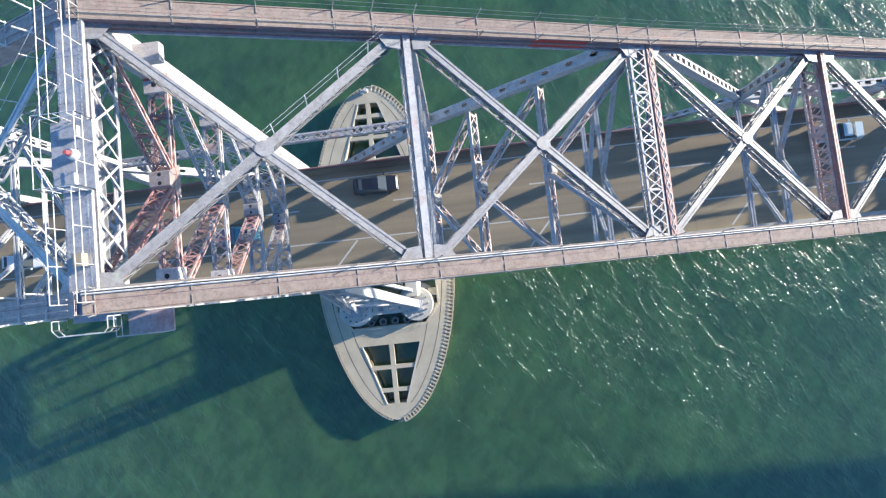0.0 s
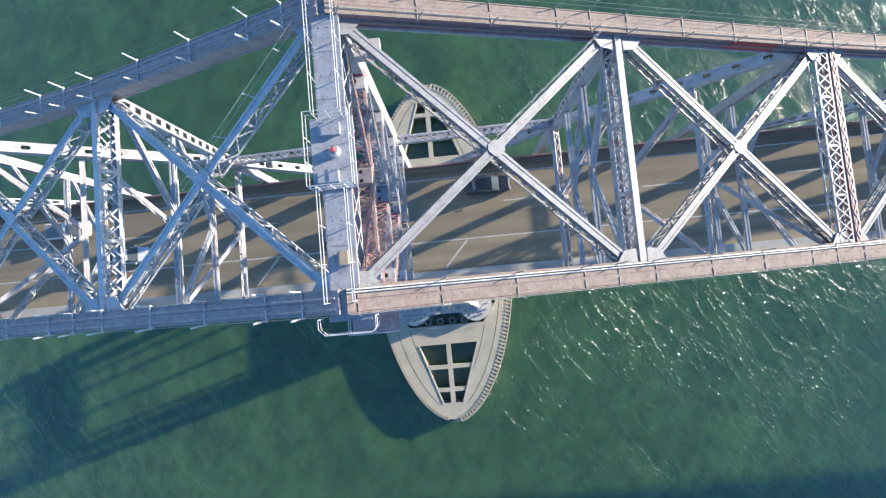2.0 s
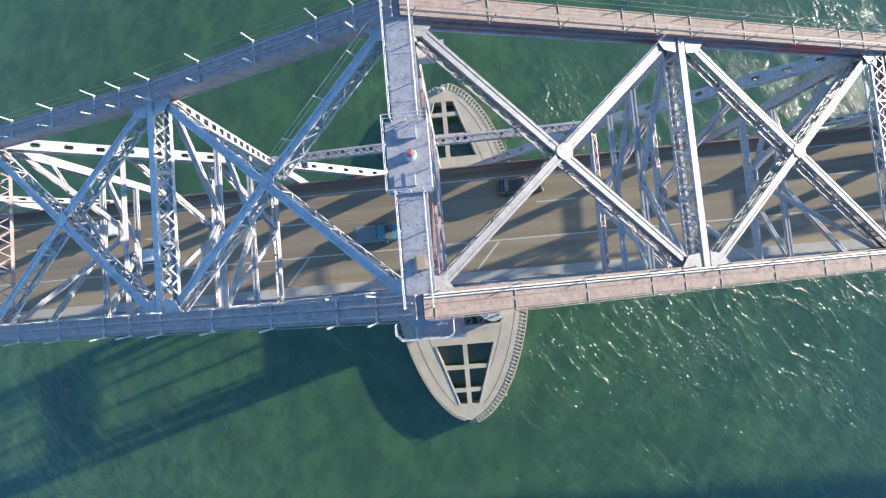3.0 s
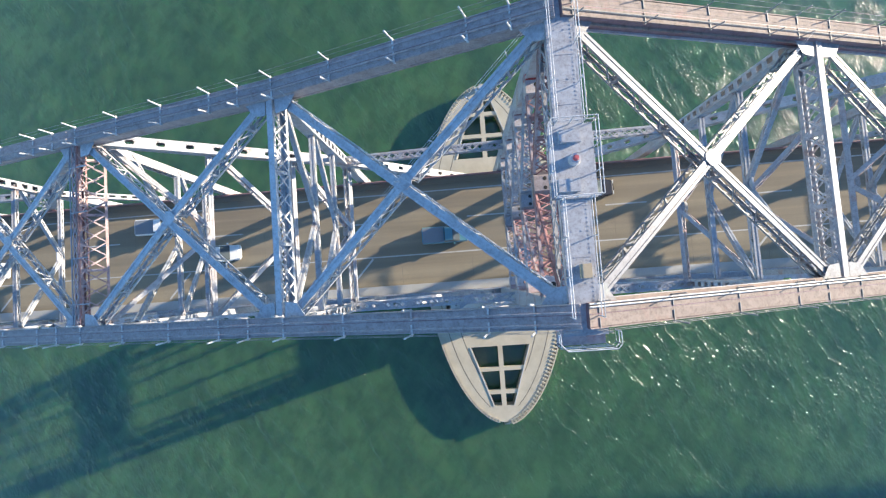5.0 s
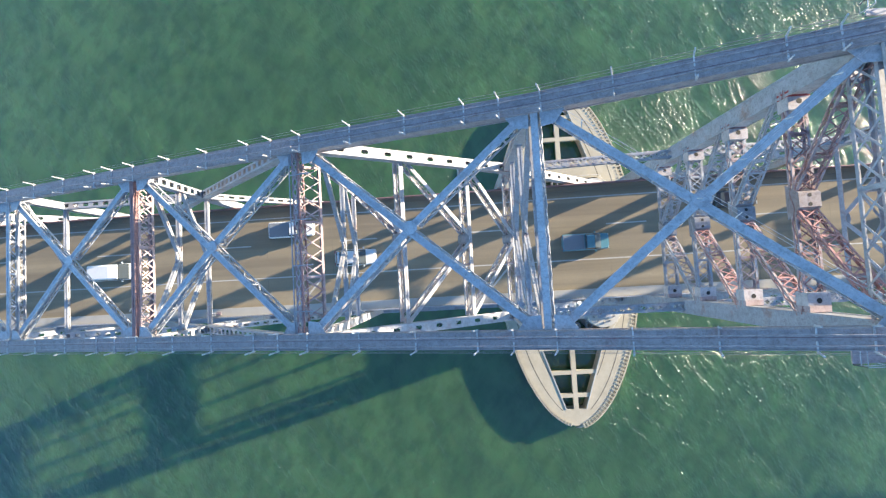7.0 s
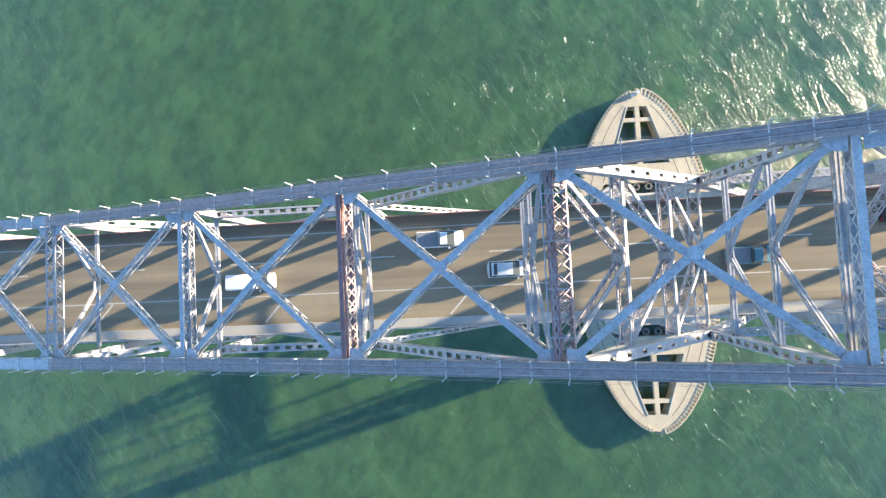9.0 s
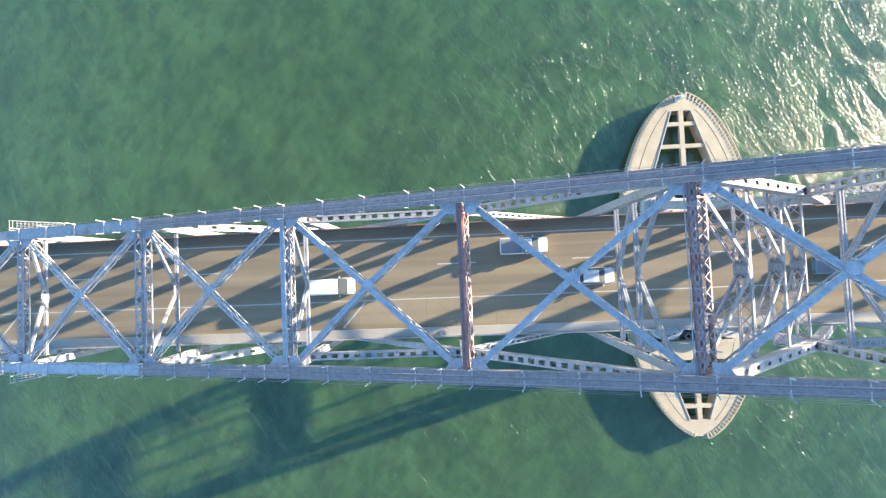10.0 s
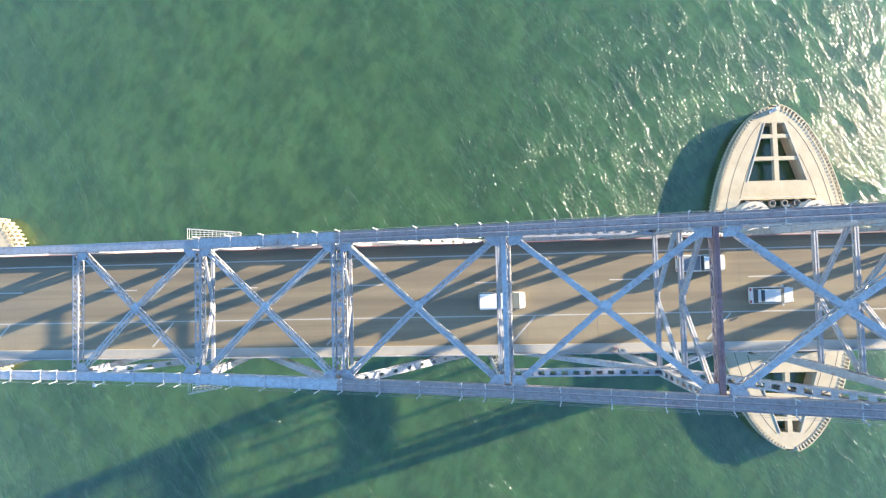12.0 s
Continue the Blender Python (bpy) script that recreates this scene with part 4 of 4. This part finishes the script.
def fender(parent, cx, half_len, half_wid, step, depth, short):
    """Upright timber ribs all round a pier, with a rail outside them."""
    for sx in (-1, 1):
        y, rail = -half_len + 0.25, []
        while y < half_len - 0.2:
            w = pier_width(y, half_len, half_wid)
            g = (pier_width(y + 0.05, half_len, half_wid) - pier_width(y - 0.05, half_len, half_wid)) / 0.1
            nrm = Vector((sx, -g, 0)).normalized()
            tan = Vector((-nrm.y, nrm.x, 0))
            p = Vector((cx + sx * w, y, 0))
            b = Bag()
            deep = depth if sx > 0 else short
            mid = p + nrm * (deep / 2 - 0.45)
            b.bar(mid + Vector((0, 0, WATER_Z - 0.6)), mid + Vector((0, 0, PIER_Z + 0.14)), nrm, tan, deep, 0.32)
            part("fender_rib", b, CONCRETE, parent)
            rail.append(p + nrm * (deep - 0.45))
            y += step / math.sqrt(1 + g * g)
        b = Bag()
        for p, q in zip(rail, rail[1:]):
            s, u = axes(p, q)
            for z in (PIER_Z - 0.1, PIER_Z - 1.6):
                b.bar(p + Vector((0, 0, z)), q + Vector((0, 0, z)), s, u, 0.22, 0.3)
        b.tie()
        part("fender_rail", b, CONCRETE, parent)


b = Bag()
rim = [(PIER_X + pier_width(HL * (i / 30 - 1), HL, HW) + 0.75, HL * (i / 30 - 1) * 1.015) for i in range(61)]
for (x0, y0), (x1, y1) in zip(rim, rim[1:]):
    b.hexa([(x0 - 1.0, y0, WATER_Z - 1), (x0, y0, WATER_Z - 1), (x1, y1, WATER_Z - 1), (x1 - 1.0, y1, WATER_Z - 1)], [(x0 - 1.0, y0, PIER_Z - 0.3), (x0, y0, PIER_Z - 0.3), (x1, y1, PIER_Z - 0.3), (x1 - 1.0, y1, PIER_Z - 0.3)])
b.tie()
part("fender_ledge", b, CONCRETE, pier)
fender(pier, PIER_X, HL, HW, 0.8, 1.2, 0.7)
b = Bag()
b.disc((PIER_X, 36.2), 0.5, 0.4, PIER_Z, PIER_Z + 1.3, 12)
b.box(PIER_X - 1.2, 35.4, PIER_Z, PIER_X - 0.6, 36.0, PIER_Z + 0.9)
part("marker_light", b, GALV, pier)

# the next pier along
pier2 = thing("bridge_pier", (-172, 0, WATER_Z), "smaller ribbed concrete pier further along", "pier")
b = Bag()
half = [(-172 + pier_width(-16.5 + 33 * i / 30, 16.5, 7.4), -16.5 + 33 * i / 30) for i in range(31)]
half += [(-344 - x, y) for x, y in half[::-1][1:-1]]
b.hexa([(x, y, WATER_Z - 2) for x, y in half], [(x, y, PIER_Z) for x, y in half])
part("deck", b, CONCRETE, pier2)
fender(pier2, -172, 16.5, 7.4, 1.0, 1.6, 1.6)
for s in (-1, 1):
    girder("column", pier2, (-163.5, s * Y, low_z(-163.5)), (-171, s * 8, PIER_Z), 2.0, 2.0, STEEL)


# ---- inspection platforms on the chord ----
for s in (-1, 1):
    th = thing("inspection_platform", (-97, s * 8.6, -5.4), "white steel inspection platform of open bars beside the chord", "platform", "inspection platforms")
    y0, x0, n = side_y(-97, s) + s * 0.6, -99.2, 12 if s > 0 else 7
    for i in range(5):
        b = Bag()
        y = y0 + s * i * 0.27
        b.rod((x0, y, -4.9), (x0 + n * 0.46, y - s * i * 0.13, -4.9), 0.035)
        part("floor_bar", b, GALV, th)
    for i in range(n + 1):
        b = Bag()
        b.rod((x0 + i * 0.46, y0, -4.95), (x0 + i * 0.46, y0 + s * 1.08 * (1 - 0.5 * i / n), -4.95), 0.035)
        part("cross_bar", b, GALV, th)
    railing("guard_rail", th, [(x0, y0, -4.9), (x0, y0 + s * 1.1, -4.9), (x0 + n * 0.46, y0 + s * 0.6, -4.9)], 0.9, 0.8)

# small lamp hung under the side strut
lamp = thing("hanging_lamp", (-12.8, 6.5, 1.6), "small white lamp hung under the side strut", "lamp")
b = Bag()
b.rod((-12.8, 6.8, 2.7), (-12.8, 6.5, 1.8), 0.04)
part("stem", b, GALV, lamp)
b = Bag()
b.box(-13.1, 6.2, 1.25, -12.5, 6.7, 1.9)
part("housing", b, PLATE, lamp)


# signal with two lamp heads on the south kerb
x, y = -51.3, -6.3
z = road_z(x) + 0.22
signal = thing("lane_signal", (x, y, z), "small white signal post with two lamp heads on the kerb", "signal")
b = Bag()
b.box(x - 0.25, y - 0.2, z, x + 0.25, y + 0.2, z + 0.1)
b.rod((x, y, z + 0.1), (x, y, z + 1.6), 0.06, 8)
part("post", b, STEEL_PINK, signal)
for dx in (-0.2, 0.2):
    b = Bag()
    b.box(x + dx - 0.14, y - 0.16, z + 1.5, x + dx + 0.14, y + 0.16, z + 2.2)
    head = part("lamp_head", b, GALV, signal)
    b = Bag()
    b.rod((x + dx - 0.16, y, z + 1.85), (x + dx - 0.14, y, z + 1.85), 0.1, 10)
    part("lens", b, RUBBER, head)

# equipment box at the south end of the tower's head beam
box = thing("equipment_box", (0.2, -5.4, 26.8), "small tan metal equipment box on the head beam", "box")
b = Bag()
b.box(0.0, -5.75, 26.8, 0.42, -5.15, 27.2)
part("housing", b, TAN, box)
b = Bag()
b.box(-0.03, -5.78, 27.2, 0.45, -5.12, 27.23)
part("lid", b, TAN, box)

# navigation lamp on a bracket below the south chord
lamp = thing("navigation_lamp", (-112.4, -9.2, -8.2), "small white navigation lamp on a bracket beside the chord", "lamp")
b = Bag()
b.rod((-112.4, -8.2, -7.6), (-112.4, -9.2, -7.9), 0.04)
part("bracket", b, GALV, lamp)
b = Bag()
b.disc((-112.4, -9.2), 0.1, 0.24, -8.25, -8.05, 14)
b.disc((-112.4, -9.2), 0.24, 0.12, -8.05, -7.8, 14)
part("globe", b, LAMP_GLASS, lamp, "white glass globe")


# ---- vehicles ----
GLASS = plain("dark_car_glass", (0.07, 0.085, 0.095), 0.06)
LINER = plain("grey_bed_liner", (0.22, 0.24, 0.27), 0.7)
CHROME = plain("bright_trim", (0.6, 0.6, 0.6), 0.25, 0.8)
LAMP_R = plain("red_tail_lamp", (0.35, 0.02, 0.02), 0.3)
LAMP_W = plain("clear_head_lamp", (0.75, 0.75, 0.7), 0.2)


def paint(name, colour):
    m, t, b = shader(name, 0.3)
    b.inputs["Coat Weight"].default_value = 0.6
    f = noise_at(t, coords(t), 3.0, 3.0)
    t.links.new(ramp(t, f, [(0.3, [c * 0.92 for c in colour]), (0.7, colour)]), b.inputs["Base Color"])
    return m


def loft(bag, sections):
    """Closed body through cross sections (x, half width, z low, z high, inset of the top)."""
    rows = []
    for x, w, z0, z1, inset in sections:
        r = min(0.12, (z1 - z0) * 0.3)
        rows.append([(x, -w * 0.94, z0), (x, w * 0.94, z0), (x, w, z0 + r), (x, w - inset * 0.6, z1 - r), (x, w - inset - 0.06, z1), (x, -w + inset + 0.06, z1), (x, -w + inset * 0.6, z1 - r), (x, -w, z0 + r)])
    k = 8
    faces = [tuple(range(k))[::-1], tuple((len(rows) - 1) * k + i for i in range(k))]
    for i in range(len(rows) - 1):
        for j in range(k):
            faces.append((i * k + j, i * k + (j + 1) % k, (i + 1) * k + (j + 1) % k, (i + 1) * k + j))
    bag.add([p for r in rows for p in r], faces)


def vehicle(name, x, y, kind, colour, label, length, width=1.95):
    z = road_z(x)
    th = thing(name, (x, y, z), label, name, "traffic on the bridge")
    col = paint(name + "_paint", colour)
    L, W = length / 2, width / 2

    def put(pname, sections, mat, lab=""):
        b = Bag()
        if pname == "body":      # rounded corners at both ends
            (x0, w0, *r0), (x1, w1, *r1) = sections[0], sections[-1]
            sections = [(x0, w0 * 0.82, *r0), (x0 + 0.05, w0 * 0.95, *r0), *sections[1:-1], (x1 - 0.08, w1, *r1), (x1, w1 * 0.82, *r1)]
        loft(b, sections)
        b.v = [(x + p[0], y + p[1], z + p[2]) for p in b.v]
        return part(pname, b, mat, th, lab)

    if kind == "van":
        put("body", [(-L, W * 0.95, 0.35, 1.2, 0.05), (-L + 0.1, W, 0.3, 1.25, 0.05), (L - 1.0, W, 0.3, 1.2, 0.06), (L - 0.15, W * 0.95, 0.3, 1.0, 0.1), (L, W * 0.85, 0.35, 0.85, 0.1)], col)
        put("glass", [(-L + 0.05, W - 0.04, 1.2, 1.75, 0.12), (L - 1.6, W - 0.04, 1.2, 1.8, 0.12), (L - 0.75, W - 0.1, 1.15, 1.3, 0.1)], GLASS)
        put("roof", [(-L + 0.08, W - 0.12, 1.72, 2.05, 0.12), (0, W - 0.1, 1.75, 2.12, 0.12), (L - 1.75, W - 0.14, 1.72, 2.0, 0.12)], col)
    elif kind == "pickup":
        put("body", [(-L, W * 0.97, 0.4, 0.95, 0.03), (-L + 0.1, W, 0.35, 1.0, 0.03), (L - 1.3, W, 0.35, 1.05, 0.05), (L - 0.15, W * 0.94, 0.35, 0.98, 0.1), (L, W * 0.85, 0.4, 0.8, 0.1)], col)
        put("bed", [(-L + 0.12, W - 0.14, 0.96, 1.02, 0.0), (-0.2, W - 0.14, 0.96, 1.06, 0.0)], LINER, "grey cargo bed")
        put("glass", [(-0.1, W - 0.1, 1.0, 1.55, 0.16), (0.9, W - 0.1, 1.0, 1.58, 0.16), (1.65, W - 0.08, 1.0, 1.1, 0.1)], GLASS)
        put("roof", [(0.0, W - 0.24, 1.53, 1.66, 0.1), (0.85, W - 0.26, 1.54, 1.65, 0.1)], col)
    else:
        tall = 1.68 if kind == "suv" else 1.45
        back = -L + (0.25 if kind == "suv" else 0.75)
        put("body", [(-L, W * 0.88, 0.4, 0.85, 0.06), (-L + 0.15, W * 0.97, 0.3, 0.95, 0.06), (-0.6, W, 0.28, 0.98, 0.06), (L - 1.2, W, 0.28, 0.95, 0.08), (L - 0.25, W * 0.93, 0.3, 0.8, 0.12), (L, W * 0.78, 0.38, 0.65, 0.1)], col)
        put("glass", [(back, W - 0.12, 0.92, tall - 0.3, 0.12), (back + 0.5, W - 0.1, 0.92, tall - 0.04, 0.2), (0.35, W - 0.1, 0.92, tall - 0.04, 0.2), (1.25, W - 0.1, 0.9, 1.0, 0.14)], GLASS)
        put("roof", [(back + 0.2, W - 0.25, tall - 0.2, tall - 0.08, 0.06), (-0.2, W - 0.26, tall - 0.06, tall + 0.03, 0.08), (0.4, W - 0.28, tall - 0.08, tall - 0.01, 0.06)], col)
    for wx in (-L + 0.95, L - 0.9):
        for sy in (-1, 1):
            b, c = Bag(), Bag()
            yy = y + sy * (W - 0.13)
            b.rod((x + wx, yy - 0.12, z + 0.34), (x + wx, yy + 0.12, z + 0.34), 0.34, 16)
            c.rod((x + wx, yy - 0.125, z + 0.34), (x + wx, yy + 0.125, z + 0.34), 0.2, 12)
            wheel = part("wheel", b, RUBBER, th)
            part("rim", c, CHROME, wheel)
    for sy in (-1, 1):
        b = Bag()
        b.box(x + L - 0.12, y + sy * W * 0.62 - 0.2, z + 0.6, x + L - 0.02, y + sy * W * 0.62 + 0.2, z + 0.75)
        part("headlight", b, LAMP_W, th)
        b = Bag()
        b.box(x - L - 0.01, y + sy * W * 0.7 - 0.15, z + 0.65, x - L + 0.08, y + sy * W * 0.7 + 0.15, z + 0.88)
        part("tail_light", b, LAMP_R, th)
        b = Bag()
        b.box(x + 0.95, y + sy * (W + 0.1) - 0.1, z + 0.95, x + 1.12, y + sy * (W + 0.1) + 0.1, z + 1.1)
        part("mirror", b, col, th)
    return th


vehicle("suv", 9.6, 3.55, "suv", (0.015, 0.018, 0.03), "dark blue suv driving along the deck", 5.2)
vehicle("pickup", -41.6, 3.35, "pickup", (0.75, 0.76, 0.76), "white pickup truck with a grey cargo bed on the deck", 5.5)
vehicle("suv", -33.9, -0.5, "suv", (0.62, 0.64, 0.66), "silver suv on the deck", 4.9)
vehicle("van", -64.4, -0.5, "van", (0.72, 0.74, 0.76), "long white van on the deck", 5.5, 2.05)
vehicle("pickup", 61.0, 3.3, "pickup", (0.42, 0.55, 0.66), "pale blue pickup truck on the deck", 5.4)
vehicle("pickup", -7.1, -0.35, "pickup", (0.10, 0.24, 0.30), "dark teal pickup truck on the deck", 5.3)
